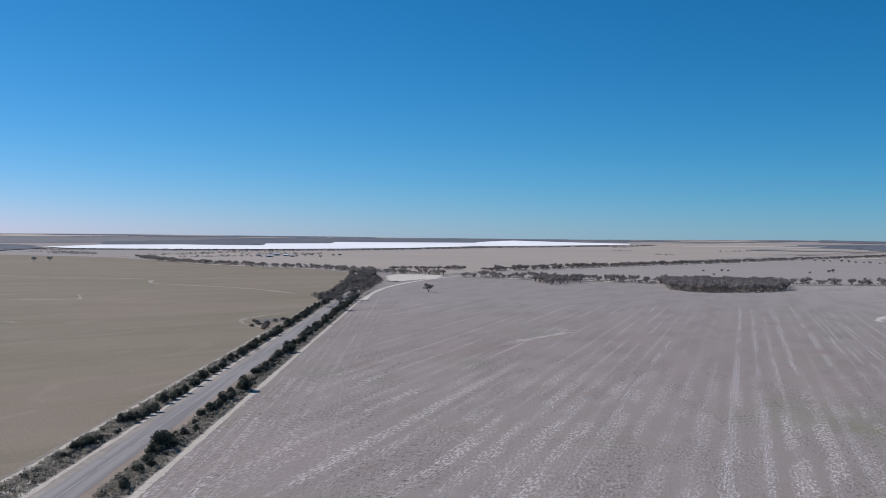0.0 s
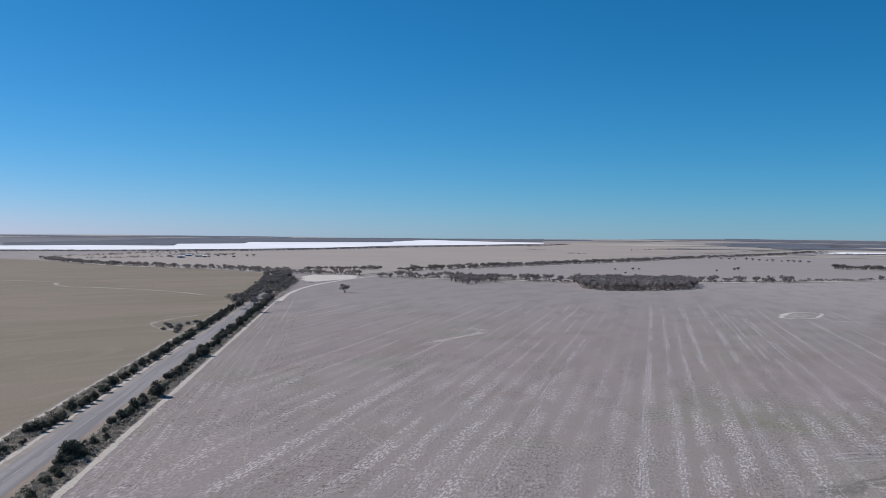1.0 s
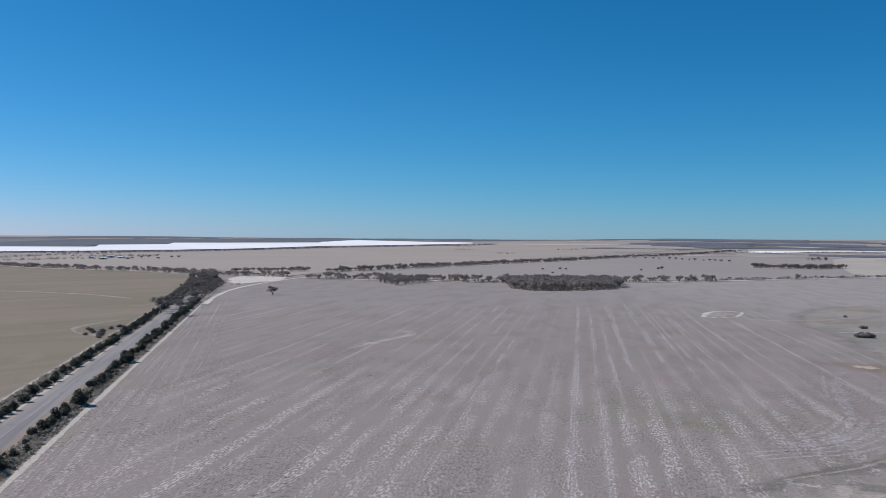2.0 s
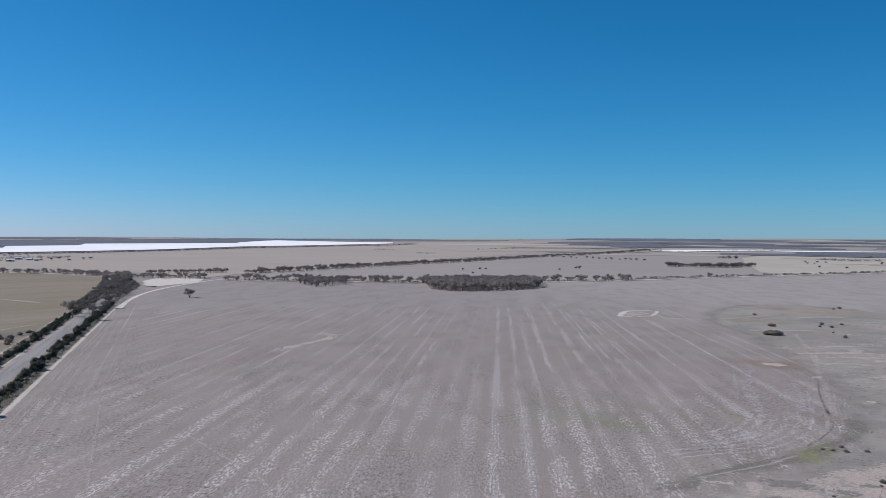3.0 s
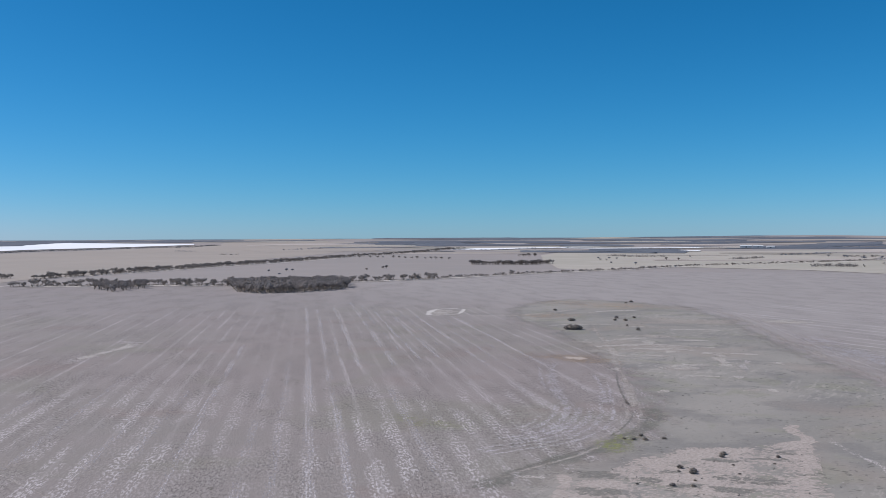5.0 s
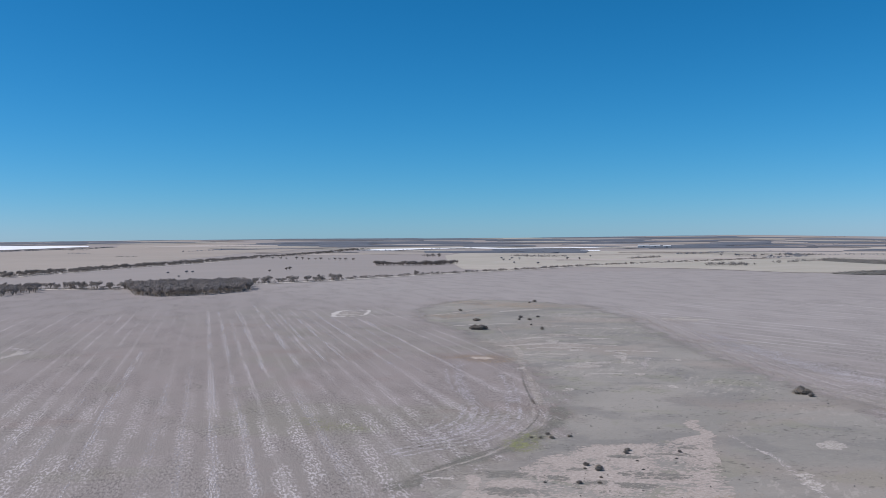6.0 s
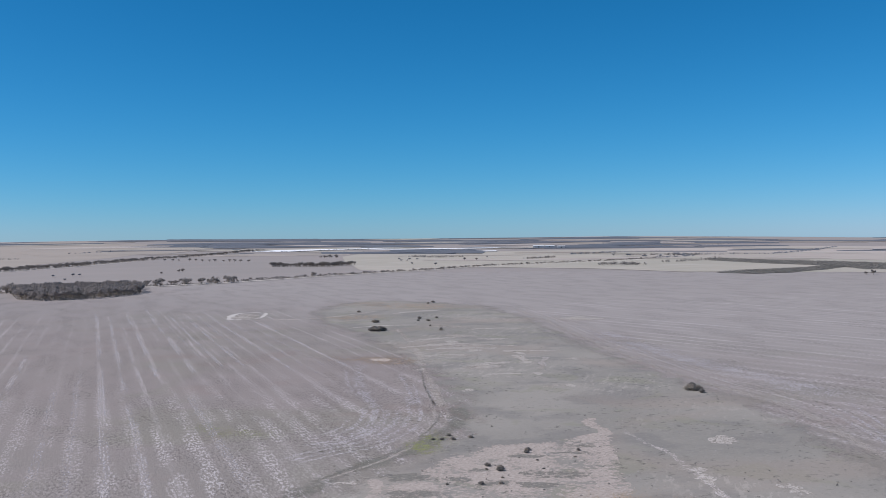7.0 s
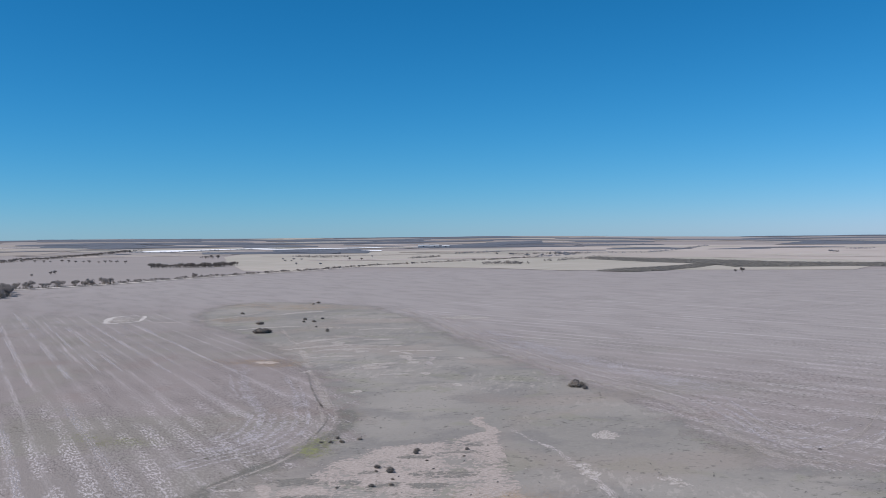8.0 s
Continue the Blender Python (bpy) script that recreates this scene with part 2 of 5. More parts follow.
ROUGH = rough_material()
# brownish soil, with the shade beneath the scrub put into its colour
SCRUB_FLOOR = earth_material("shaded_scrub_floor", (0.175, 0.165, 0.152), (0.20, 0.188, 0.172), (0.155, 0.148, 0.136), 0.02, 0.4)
# the blue-grey tint is distance haze put into the soil colour
HAZED_SCRUB = earth_material("hazed_scrub_soil", (0.115, 0.125, 0.150), (0.135, 0.142, 0.165), (0.105, 0.118, 0.142), 0.01, 0.3)
# haze over the far hillside, painted as a grey-blue base colour
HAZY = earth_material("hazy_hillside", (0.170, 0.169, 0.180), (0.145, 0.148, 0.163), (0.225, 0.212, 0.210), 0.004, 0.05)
SALT = earth_material("salt_crust", (0.80, 0.80, 0.82), (0.74, 0.75, 0.79), (0.84, 0.84, 0.85), 0.004, 0.05)
VERGE = earth_material("verge_soil", (0.235, 0.205, 0.18), (0.20, 0.178, 0.155), (0.31, 0.27, 0.24), 0.15, 1.5)
GRAVEL = earth_material("gravel_shoulder", (0.30, 0.265, 0.24), (0.25, 0.22, 0.195), (0.36, 0.32, 0.295), 0.2, 2.5, depth=0.03)
BROWN_SHOULDER = earth_material("brown_shoulder", (0.25, 0.20, 0.165), (0.30, 0.245, 0.205), (0.21, 0.172, 0.145), 0.2, 2.0, depth=0.03)
SANDY = ragged_material("sandy_strip", (0.50, 0.45, 0.40), (0.40, 0.36, 0.32), 0.9, 0.8, 0.5, 0.9, 1.8, crisp=0.9)


def seal_material():
    k = Mat("sprayed_seal")
    wheel = k.noise(1.0, 3, k.mapped(-0.8, (0.55, 0.012, 1)))
    fine = k.noise(4.0, 4)
    col = k.mix(k.step(wheel, 0.38, 0.62), (0.190, 0.176, 0.180), (0.262, 0.242, 0.240))
    col = k.mix(k.math("MULTIPLY", k.step(k.noise(0.35, 4, warp=0.5), 0.6, 0.75), 0.5), col, (0.13, 0.135, 0.15))
    col = k.mix(k.math("MULTIPLY", fine, 0.2), col, (0.28, 0.27, 0.265))
    return k.done(col, 0.8, fine, 0.01)


SEAL = seal_material()
LINE_PAINT = earth_material("road_paint", (0.40, 0.40, 0.41), (0.30, 0.30, 0.31), (0.45, 0.45, 0.45), 0.6, 3.0, depth=0.005)
CHAFF = ragged_material("pale_chaff", (0.52, 0.485, 0.505), (0.38, 0.34, 0.35), 0.62, 1.1, 0.5, 0.42, 3.0, 0.35)
STREAK = ragged_material("pale_streak", (0.50, 0.45, 0.435), (0.40, 0.355, 0.34), 0.60, 0.6, 0.9, 0.75, 2.8)
DUST = ragged_material("pale_dust", (0.46, 0.41, 0.375), (0.36, 0.315, 0.285), 0.62, 0.4, 0.9, 0.8, 2.6)
WHEEL = ragged_material("wheel_track", (0.42, 0.375, 0.35), (0.33, 0.29, 0.265), 0.58, 0.5, 0.9, 0.9, 2.4)
CLAY = ragged_material("orange_clay", (0.36, 0.265, 0.185), (0.30, 0.235, 0.18), 0.5, 0.15, 1.0, 0.9, 2.2)
PINK = ragged_material("pink_clay", (0.42, 0.345, 0.30), (0.49, 0.415, 0.37), 0.9, 0.5, 0.35, 0.75, 2.6, crisp=0.75)
GREENING = ragged_material("green_weed", (0.25, 0.26, 0.10), (0.20, 0.20, 0.11), 0.42, 0.5, 1.0, 0.8, 2.8)
DARK_SOIL = ragged_material("dark_soil", (0.15, 0.14, 0.12), (0.19, 0.175, 0.155), 0.8, 0.4, 0.6, 0.95, 2.2)
PAN = ragged_material("bare_clay_pan", (0.335, 0.285, 0.258), (0.42, 0.362, 0.330), 0.9, 0.75, 0.4, 0.70, 3.3, 1.0, crisp=0.85)
LEAF_BUSH = leaf_material("wattle_leaf", (0.036, 0.040, 0.030), (0.125, 0.126, 0.098))
LEAF_GREY = leaf_material("saltbush_leaf", (0.28, 0.25, 0.205), (0.50, 0.45, 0.385))
LEAF_GUM = leaf_material("mallee_leaf", (0.15, 0.135, 0.125), (0.37, 0.335, 0.315), 0.5)
# leaves of far trees, with the blue of distance haze mixed into their colour
LEAF_HAZED = leaf_material("hazed_leaf", (0.15, 0.165, 0.195), (0.19, 0.205, 0.24))
BARK = bark_material("pale_bark", (0.30, 0.26, 0.22), (0.16, 0.13, 0.11))
BARK_DARK = bark_material("dark_bark", (0.11, 0.09, 0.075), (0.06, 0.05, 0.042))


# ---------------------------------------------------------------- land form
def height(x, y):
    """Level plain that lifts into low hills far out."""
    r = math.hypot(x, y)
    if r < 2640:
        return 0.0
    s = min((r - 2640) / 2640, 1.0)
    roll = noise.noise((x * 0.001, y * 0.001, 3.1)) * 2.5 + noise.noise((x * 0.0036, y * 0.0036, 7.7)) * 0.5
    az = math.degrees(math.atan2(x, y))
    rise = 44 + 11 * max(0.0, min((az - 5) / 18, 1.0, (63 - az) / 14))
    rise -= 12 * max(0.0, min((-6 - az) / 18, 1.0))
    rise -= 14 * max(0.0, min((az - 48) / 14, 1.0))
    return rise * s ** 1.6 + roll * max(0.0, s - 0.55) * 2.0


def mesh_object(name, verts, faces, material, parent=None, smooth=False):
    me = bpy.data.meshes.new(name)
    me.from_pydata(verts, [], faces)
    me.materials.append(material)
    if smooth:
        me.polygons.foreach_set("use_smooth", [True] * len(me.polygons))
    ob = new(name, me)
    if parent:
        ob.parent = parent
    return ob


def structure(ob, label, category):
    return tagged(ob, label, category, kind="structure")


def build_ground():
    rings = [20, 60, 120, 200, 300, 450, 650, 1000, 1300, 1750, 2200] + [2640 + 66 * i for i in range(41)]
    n = 420
    verts, faces = [(0, 0, 0)], []
    for r in rings:
        for i in range(n):
            a = math.tau * i / n
            x, y = r * math.sin(a), r * math.cos(a)
            verts.append((x, y, height(x, y)))
    for i in range(n):
        faces.append((0, 1 + (i + 1) % n, 1 + i))
    for j in range(len(rings) - 1):
        a, b = 1 + j * n, 1 + (j + 1) * n
        for i in range(n):
            faces.append((a + i, a + (i + 1) % n, b + (i + 1) % n, b + i))
    ob = mesh_object("ground", verts, faces, STUBBLE)
    ob.data.materials.append(MAUVE)
    near = n + sum(r < 1100 for r in rings) * n
    ob.data.polygons.foreach_set("material_index", [0 if i < near else 1 for i in range(len(faces))])
    return structure(ob, "grey-mauve harvested stubble plain with pale chaff rows", "ground")


build_ground()


def rough_outline(points, step, amp, seed=0.0):
    """A closed outline with its sides broken up and shifted a little."""
    out = []
    for i, p in enumerate(points):
        q = points[(i + 1) % len(points)]
        d = Vector((q[0] - p[0], q[1] - p[1]))
        n = max(1, int(d.length / step))
        side = Vector((-d.y, d.x)).normalized()
        for j in range(n):
            c = Vector(p) + d * (j / n)
            s = noise.noise((c.x / step * 0.37, c.y / step * 0.37, seed)) * amp
            out.append((c.x + side.x * s, c.y + side.y * s))
    return out


def sheet(name, points, material, lift, label, category, step=12.0, amp=1.5, seed=0.0, fade=0.0, dome=0.0):
    """A piece of ground cover that follows the land."""
    bm = bmesh.new()
    bm.faces.new([bm.verts.new((x, y, 0)) for x, y in rough_outline(points, step, amp, seed)])
    if fade:
        bm.normal_update()
        bmesh.ops.inset_region(bm, faces=bm.faces[:], thickness=fade, use_even_offset=False, use_boundary=True)
    rim = {v for v in bm.verts if v.is_boundary}
    far = max(math.hypot(x, y) for x, y in points)
    if far > 2530:
        xs, ys = [p[0] for p in points], [p[1] for p in points]
        for lo, hi, normal in ((min(xs), max(xs), (1, 0, 0)), (min(ys), max(ys), (0, 1, 0))):
            c = 70 * math.floor(lo / 70) + 70
            while c < hi:
                bmesh.ops.bisect_plane(bm, geom=bm.verts[:] + bm.edges[:] + bm.faces[:], plane_co=(c, c, 0), plane_no=normal)
                c += 70
    bmesh.ops.triangulate(bm, faces=bm.faces[:])
    for v in bm.verts:
        v.co.z = height(v.co.x, v.co.y) + (lift if lift > 0.2 else lift * 0.4)
        if dome and not v.is_boundary:
            v.co.z += dome * (0.7 + 0.6 * noise.noise((v.co.x * 0.013, v.co.y * 0.013, 4.0)))
    for f in bm.faces:
        if f.normal.z < 0:
            f.normal_flip()
    me = bpy.data.meshes.new(name)
    edge = [0.0 if v in rim else 1.0 for v in bm.verts]
    bm.to_mesh(me)
    bm.free()
    me.materials.append(material)
    if fade:
        me.attributes.new("edge", "FLOAT", "POINT").data.foreach_set("value", edge)
    return structure(new(name, me), label, category)


def spline(points, n=10):
    """Points along a smooth line through those given."""
    p = [Vector((*q, 0)) for q in points]
    p = [2 * p[0] - p[1]] + p + [2 * p[-1] - p[-2]]
    out = []
    for i in range(1, len(p) - 2):
        a, b, c, d = p[i - 1:i + 3]
        for j in range(n):
            t = j / n
            out.append(0.5 * (2 * b + (c - a) * t + (2 * a - 5 * b + 4 * c - d) * t * t + (3 * b - a - 3 * c + d) * t ** 3))
    out.append(p[-2])
    return out


def ribbon(name, points, width, material, lift, label, category, wobble=0.3, taper=True):
    """A stain or track along a smooth line, thin at its rims."""
    line = spline(points, 12)
    verts, faces, edge = [], [], []
    for i, p in enumerate(line):
        d = (line[min(i + 1, len(line) - 1)] - line[max(i - 1, 0)]).normalized()
        side = Vector((-d.y, d.x, 0))
        w = width * (1 + wobble * noise.noise((i * 0.31, width, 1.7)))
        end = min(1.0, min(i, len(line) - 1 - i) / 4) if taper else 1.0
        for s, e in ((-0.5, 0.0), (-0.2, 1.0), (0.2, 1.0), (0.5, 0.0)):
            q = p + side * (w * s)
            verts.append((q.x, q.y, height(q.x, q.y) + lift * 0.4))
            edge.append(e * end)
    for i in range(len(line) - 1):
        for j in range(3):
            a = i * 4 + j
            faces.append((a, a + 1, a + 5, a + 4))
    ob = mesh_object(name, verts, faces, material)
    ob.data.attributes.new("edge", "FLOAT", "POINT").data.foreach_set("value", edge)
    return structure(ob, label, category)


def blotch(name, x, y, a, b, turn, material, lift, label, category, seed=0.0):
    """A stain with an uneven round outline, thin at its rim; a and b are its half-widths."""
    n, rings, lift = 40, (1.0, 0.75, 0.45), lift * 0.4
    verts, faces, edge = [(x, y, lift)], [], [1.0]
    c, s = math.cos(radians(turn)), math.sin(radians(turn))
    for r, e in zip(rings, (0.0, 0.45, 0.85)):
        for i in range(n):
            t = math.tau * i / n
            k = r * (1 + 0.45 * noise.noise((math.cos(t) * 1.3, math.sin(t) * 1.3, seed + x)))
            u, v = a * k * math.cos(t), b * k * math.sin(t)
            verts.append((x + u * c - v * s, y + u * s + v * c, lift))
            edge.append(e)
    for j in range(2):
        for i in range(n):
            p, q = 1 + j * n, 1 + (j + 1) * n
            faces.append((p + i, p + (i + 1) % n, q + (i + 1) % n, q + i))
    for i in range(n):
        faces.append((1 + 2 * n + i, 1 + 2 * n + (i + 1) % n, 0))
    ob = mesh_object(name, verts, faces, material)
    ob.data.attributes.new("edge", "FLOAT", "POINT").data.foreach_set("value", edge)
    return structure(ob, label, category)


# ---------------------------------------------------------------- paddocks and lakes
sheet("paddock_left", [(-72, -431.5), (-72.2, 160), (-72.4, 230), (-72.8, 330), (-73.4, 450), (-77, 745), (-93, 1097), (-184, 1221), (-297, 1344), (-405, 1444), (-555, 1633), (-892, 1749), (-1876, 1734), (-1982, -335)],
      OLIVE, 0.05, "dry olive-tan pasture beside the road", "paddock")
sheet("paddock_beyond", [(-209, 1320), (-64, 1235), (11, 1081), (46, 1175), (139, 1320), (415, 1816), (801, 2489), (1216, 3167), (1328, 3901), (917, 4009), (813, 3986), (150, 3266), (-120, 2822), (-468, 2341), (-581, 1730)],
      TAN, 0.3, "tan harvested paddock behind the tree belts", "paddock", 40, 4)
sheet("paddock_pale", [(771, 1184), (767, 1082), (958, 1196), (981, 1087), (1017, 944), (989, 768), (1038, 712), (1165, 465), (1553, 554), (1772, 1304), (2415, 2099), (2047, 2258), (1835, 2574), (1616, 2467), (1341, 2141), (1070, 1700)],
      PALE, 0.35, "pale straw-coloured stubble fields", "paddock", 40, 3)
sheet("paddock_blush", [(1771, 1319), (1668, 946), (1553, 562), (1627, 314), (3266, 630), (3200, 1151), (3079, 1737), (2766, 2131), (2415, 2099)],
      BLUSH, 0.5, "pinkish bare paddock on the far rise", "paddock", 60, 6)
sheet("paddock_middle", [(844, 2974), (1199, 2973), (1510, 3387), (1721, 3923), (1570, 4319), (1043, 4439), (844, 3698)],
      TAN, 0.55, "pale far paddock below the skyline", "paddock", 60, 8)


def far_strip(i, near, deep, start, wide):
    """A long thin paddock or belt of scrub lying across the view, far out; angles in degrees."""
    n = 7
    def at(r, a):
        return r * math.sin(radians(a)), r * math.cos(radians(a))
    slope = strip_rng.uniform(-40, 40)
    front = [at(near + slope * j / n + strip_rng.uniform(-8, 8), start + wide * j / n) for j in range(n + 1)]
    back = [at(near + slope * j / n + deep * math.sin(math.pi * (0.12 + 0.76 * j / n)), start + wide * j / n) for j in range(n, -1, -1)]
    return front + back


strip_rng = random.Random(11)
FAR_SCRUB = []
for i in range(150):
    start = strip_rng.uniform(-29, 73)
    low = 4565 if start < 13 else 2700
    near = low + (5150 - low) * strip_rng.random() ** 0.9
    wide = strip_rng.uniform(3, 10)
    points = far_strip(i, near, strip_rng.uniform(77, 286), start, wide)
    lift = 0.62 + 0.005 * i
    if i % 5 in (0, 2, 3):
        sheet("scrub_strip", points, HAZED_SCRUB, lift, "thin dark belt of far scrub", "scrub", 80, 6, i)
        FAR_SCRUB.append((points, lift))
    else:
        sheet("paddock_strip", points, (BLUSH, PALE, TAN)[i % 3], lift, "long pale far paddock", "paddock", 80, 6, i)
for i in range(26):
    start = strip_rng.uniform(33, 71)
    points = far_strip(i, strip_rng.uniform(1650 if start < 54 else 1815, 2700), strip_rng.uniform(27, 132), start, strip_rng.uniform(4, 10))
    sheet("paddock_strip", points, (BLUSH, PALE, TAN, BLUSH)[i % 4], 0.62 + 0.008 * i, "long pale far paddock", "paddock", 60, 4, i)
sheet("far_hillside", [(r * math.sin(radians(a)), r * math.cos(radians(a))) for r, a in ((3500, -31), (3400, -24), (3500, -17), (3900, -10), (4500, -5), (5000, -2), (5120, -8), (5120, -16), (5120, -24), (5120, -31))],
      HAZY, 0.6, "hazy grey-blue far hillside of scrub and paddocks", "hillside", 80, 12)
sheet("salt_lake", [(-1060, 2562), (-926, 2427), (-858, 2437), (-684, 2533), (-507, 2720), (-296, 2951), (-134, 3154), (169, 3664), (535, 3917), (843, 4133),
                    (873, 4281), (659, 4432), (387, 4723), (221, 4509), (170, 4234), (-423, 3982), (-419, 3741), (-641, 3575), (-599, 3277), (-867, 3212), (-1059, 3008)],
      SALT, 1.7, "dry salt lake with a bright white crust", "salt lake", 50, 6)
sheet("salt_lake_small", [(1483, 2960), (1554, 2826), (1736, 2912), (1929, 2909), (2083, 2900), (2047, 2970), (1828, 3010), (1640, 3050)], SALT, 1.7, "small white salt pan among dark scrub", "salt lake", 40, 14)
sheet("salt_lake_strip", [(1860, 2830), (1960, 2740), (2250, 2580), (2330, 2620), (2150, 2740), (1960, 2850)], SALT, 1.7, "narrow white salt pan", "salt lake", 40, 20)
sheet("salt_lake_end", [(1927, 2295), (1985, 2261), (2051, 2332), (1993, 2367)], SALT, 1.7, "narrow white salt pan", "salt lake", 40, 10)

sheet("paddock_between", [(33, 1022), (153, 980), (224, 945), (463, 981), (722, 1082), (1003, 1187), (769, 1190), (1070, 1700), (1341, 2141), (1616, 2467), (1547, 3044), (843, 2237), (401, 1627), (60, 1192)],
      MAUVE, 0.25, "grey-mauve fallow between the tree belts", "paddock", 40, 3)
# rough ground that the seeder leaves out
sheet("rough_ground", [(55, 60), (78, 152), (92, 163), (103, 167), (117, 174), (127, 178.5), (139, 188), (152, 201), (168, 229), (190, 264), (204, 300), (226, 352), (244, 394), (268, 470), (298, 528), (345, 575), (393, 600), (420, 555), (424, 492), (378, 400), (308, 295), (266, 226), (243, 184), (227, 148), (206, 122), (190, 103), (183, 91), (188, 81), (201, 77), (250, 76), (320, 95), (330, 10), (140, -20), (50, 10)],
      ROUGH, 0.05, "greenish-grey unploughed ground with bare spots", "rough ground", 30, 2, fade=16.0)

# ---------------------------------------------------------------- road
def road_x(y):
    return -58.6 - 0.0045 * y


def strip(name, near, far, x0, x1, material, lift, label, category, edge=0.25, step=4.0, crown=0.0):
    """A long strip beside or on the road; x0 and x1 are its sides as functions of y."""
    verts, faces = [], []
    n = int((far - near) / step)
    for i in range(n + 1):
        y = near + (far - near) * i / n
        a = x0(y) + noise.noise((y * 0.11, 2.0, lift)) * edge
        b = x1(y) + noise.noise((y * 0.11, 9.0, lift)) * edge
        for j in range(5):
            s = j / 4
            verts.append((a + (b - a) * s, y, lift + crown * (1 - (2 * s - 1) ** 2)))
    for i in range(n):
        for j in range(4):
            a = i * 5 + j
            faces.append((a, a + 1, a + 6, a + 5))
    return structure(mesh_object(name, verts, faces, material), label, category)


strip("verge", -300, 990, lambda y: road_x(y) - 14.2, lambda y: road_x(y) + 12.2, VERGE, 0.03, "sandy road verge with dry litter", "verge", 0.3)
ribbon("firebreak", [(road_x(y) + 11.7, y) for y in range(60, 700, 40)], 2.0, SANDY, 0.1, "pale sandy firebreak strip along the stubble", "track", 0.5, False)
ribbon("fence_track", [(road_x(y) - 12.6, y) for y in range(60, 560, 40)], 1.5, SANDY, 0.125, "pale worn strip along the pasture's edge", "track", 0.9)
ribbon("verge_track", [(road_x(y) - 5.2, y) for y in range(60, 460, 40)], 1.3, SANDY, 0.19, "pale loose gravel along the road's edge", "track", 0.8)
strip("shoulder", -300, 880, lambda y: road_x(y) - 4.9, lambda y: road_x(y) + 3.2, GRAVEL, 0.06, "pinkish gravel road shoulder", "road", 0.9)
strip("bare_shoulder", -300, 880, lambda y: road_x(y) + 2.6, lambda y: road_x(y) + 5.2, BROWN_SHOULDER, 0.062, "brown bare earth shoulder of the road", "road", 0.9)
road = strip("road", -300, 880, lambda y: road_x(y) - 3.1, lambda y: road_x(y) + 3.1, SEAL, 0.085, "narrow grey sealed country road, worn in the wheel paths", "road", 0.25, crown=0.06)
dash_mesh = None
for i in range(24):
    y = 80 + i * 22.0
    x = road_x(y)
    if dash_mesh is None:
        dash_mesh = bpy.data.meshes.new("road_line")
        dash_mesh.from_pydata([(-0.07, 0, 0), (0.07, 0, 0), (0.07 - 0.08, 17.5, 0), (-0.07 - 0.08, 17.5, 0), (-0.07, 0, 0.012), (0.07, 0, 0.012), (0.07 - 0.08, 17.5, 0.012), (-0.07 - 0.08, 17.5, 0.012)], [],
                              [(4, 5, 6, 7), (0, 1, 5, 4), (1, 2, 6, 5), (2, 3, 7, 6), (3, 0, 4, 7)])
        dash_mesh.materials.append(LINE_PAINT)
    d = new("road_line", dash_mesh)
    d.parent = road
    d.location = (x, y, 0.142)

FRESH = ragged_material("fresh_green_weed", (0.265, 0.27, 0.12), (0.21, 0.215, 0.12), 0.75, 0.6, 0.9, 0.8, 2.6)
CLEARING = ragged_material("trodden_sand", (0.58, 0.535, 0.49), (0.48, 0.435, 0.39), 0.95, 0.25, 0.4, 1.0, 1.8, crisp=0.9)
SCALD = ragged_material("white_scald", (0.50, 0.45, 0.42), (0.38, 0.34, 0.31), 0.85, 0.6, 0.4, 0.70, 3.4, crisp=0.6)

SALT_RIM = ragged_material("salt_rim", (0.54, 0.50, 0.475), (0.44, 0.40, 0.375), 0.9, 0.5, 0.4, 0.9, 2.0, crisp=0.9)
FURROW = ragged_material("furrow_soil", (0.16, 0.15, 0.13), (0.20, 0.185, 0.165), 0.55, 0.8, 0.8, 0.7, 3.0)
PAN_HERB = ragged_material("pan_herbage", (0.225, 0.208, 0.188), (0.17, 0.158, 0.142), 0.9, 0.7, 0.5, 0.8, 3.0, crisp=0.75)
HERB = ragged_material("grey_green_herbage", (0.215, 0.205, 0.180), (0.165, 0.158, 0.135), 0.62, 0.7, 0.8, 0.75, 2.8)
# ---------------------------------------------------------------- tracks and stains on the ground
blotch("bare_spot", -68.5, 154, 6, 7, 0, CLEARING, 0.12, "pale trodden sand on the verge", "bare ground")
blotch("bare_spot", -66, 138, 5, 9, 10, CLEARING, 0.12, "pale trodden sand on the verge", "bare ground")
sheet("sandy_clearing", [(-42, 880), (-20, 925), (4, 968), (12, 1050), (-10, 1078), (-48, 1080), (-56, 1010), (-52, 940)],
      CLEARING, 0.15, "pale sandy clearing at the end of the road trees", "clearing", 8, 3, fade=8.0)
ribbon("track", [(-47.6, 618.6), (-46, 720), (-35, 827), (-6, 950), (31, 1048), (83, 1081)], 4.5, CLEARING, 0.2, "pale sandy track round the paddock corner", "track", 0.2, False)
ribbon("track", [(-259, 868), (-237, 801), (-194, 774), (-141, 737), (-90, 670)], 5, SCALD, 0.12, "pale worn track across the dry pasture", "track", 0.9)
ribbon("track", [(-269, 588), (-226, 595), (-244, 649)], 4, STREAK, 0.12, "faint stock pad in the dry pasture", "track", 0.9)
ribbon("track", [(-204.8, 447.3), (-190, 435)], 4, DUST, 0.12, "faint stock pad in the dry pasture", "track", 0.9)
ribbon("track", [(-366, 843), (-345, 866), (-286, 872)], 4, DUST, 0.12, "faint stock pad in the dry pasture", "track", 0.9)
ribbon("track", [(-345, 592), (-300, 586), (-262, 590), (-232, 596)], 4, SCALD, 0.12, "pale worn stock pad in the dry pasture", "track", 0.9)
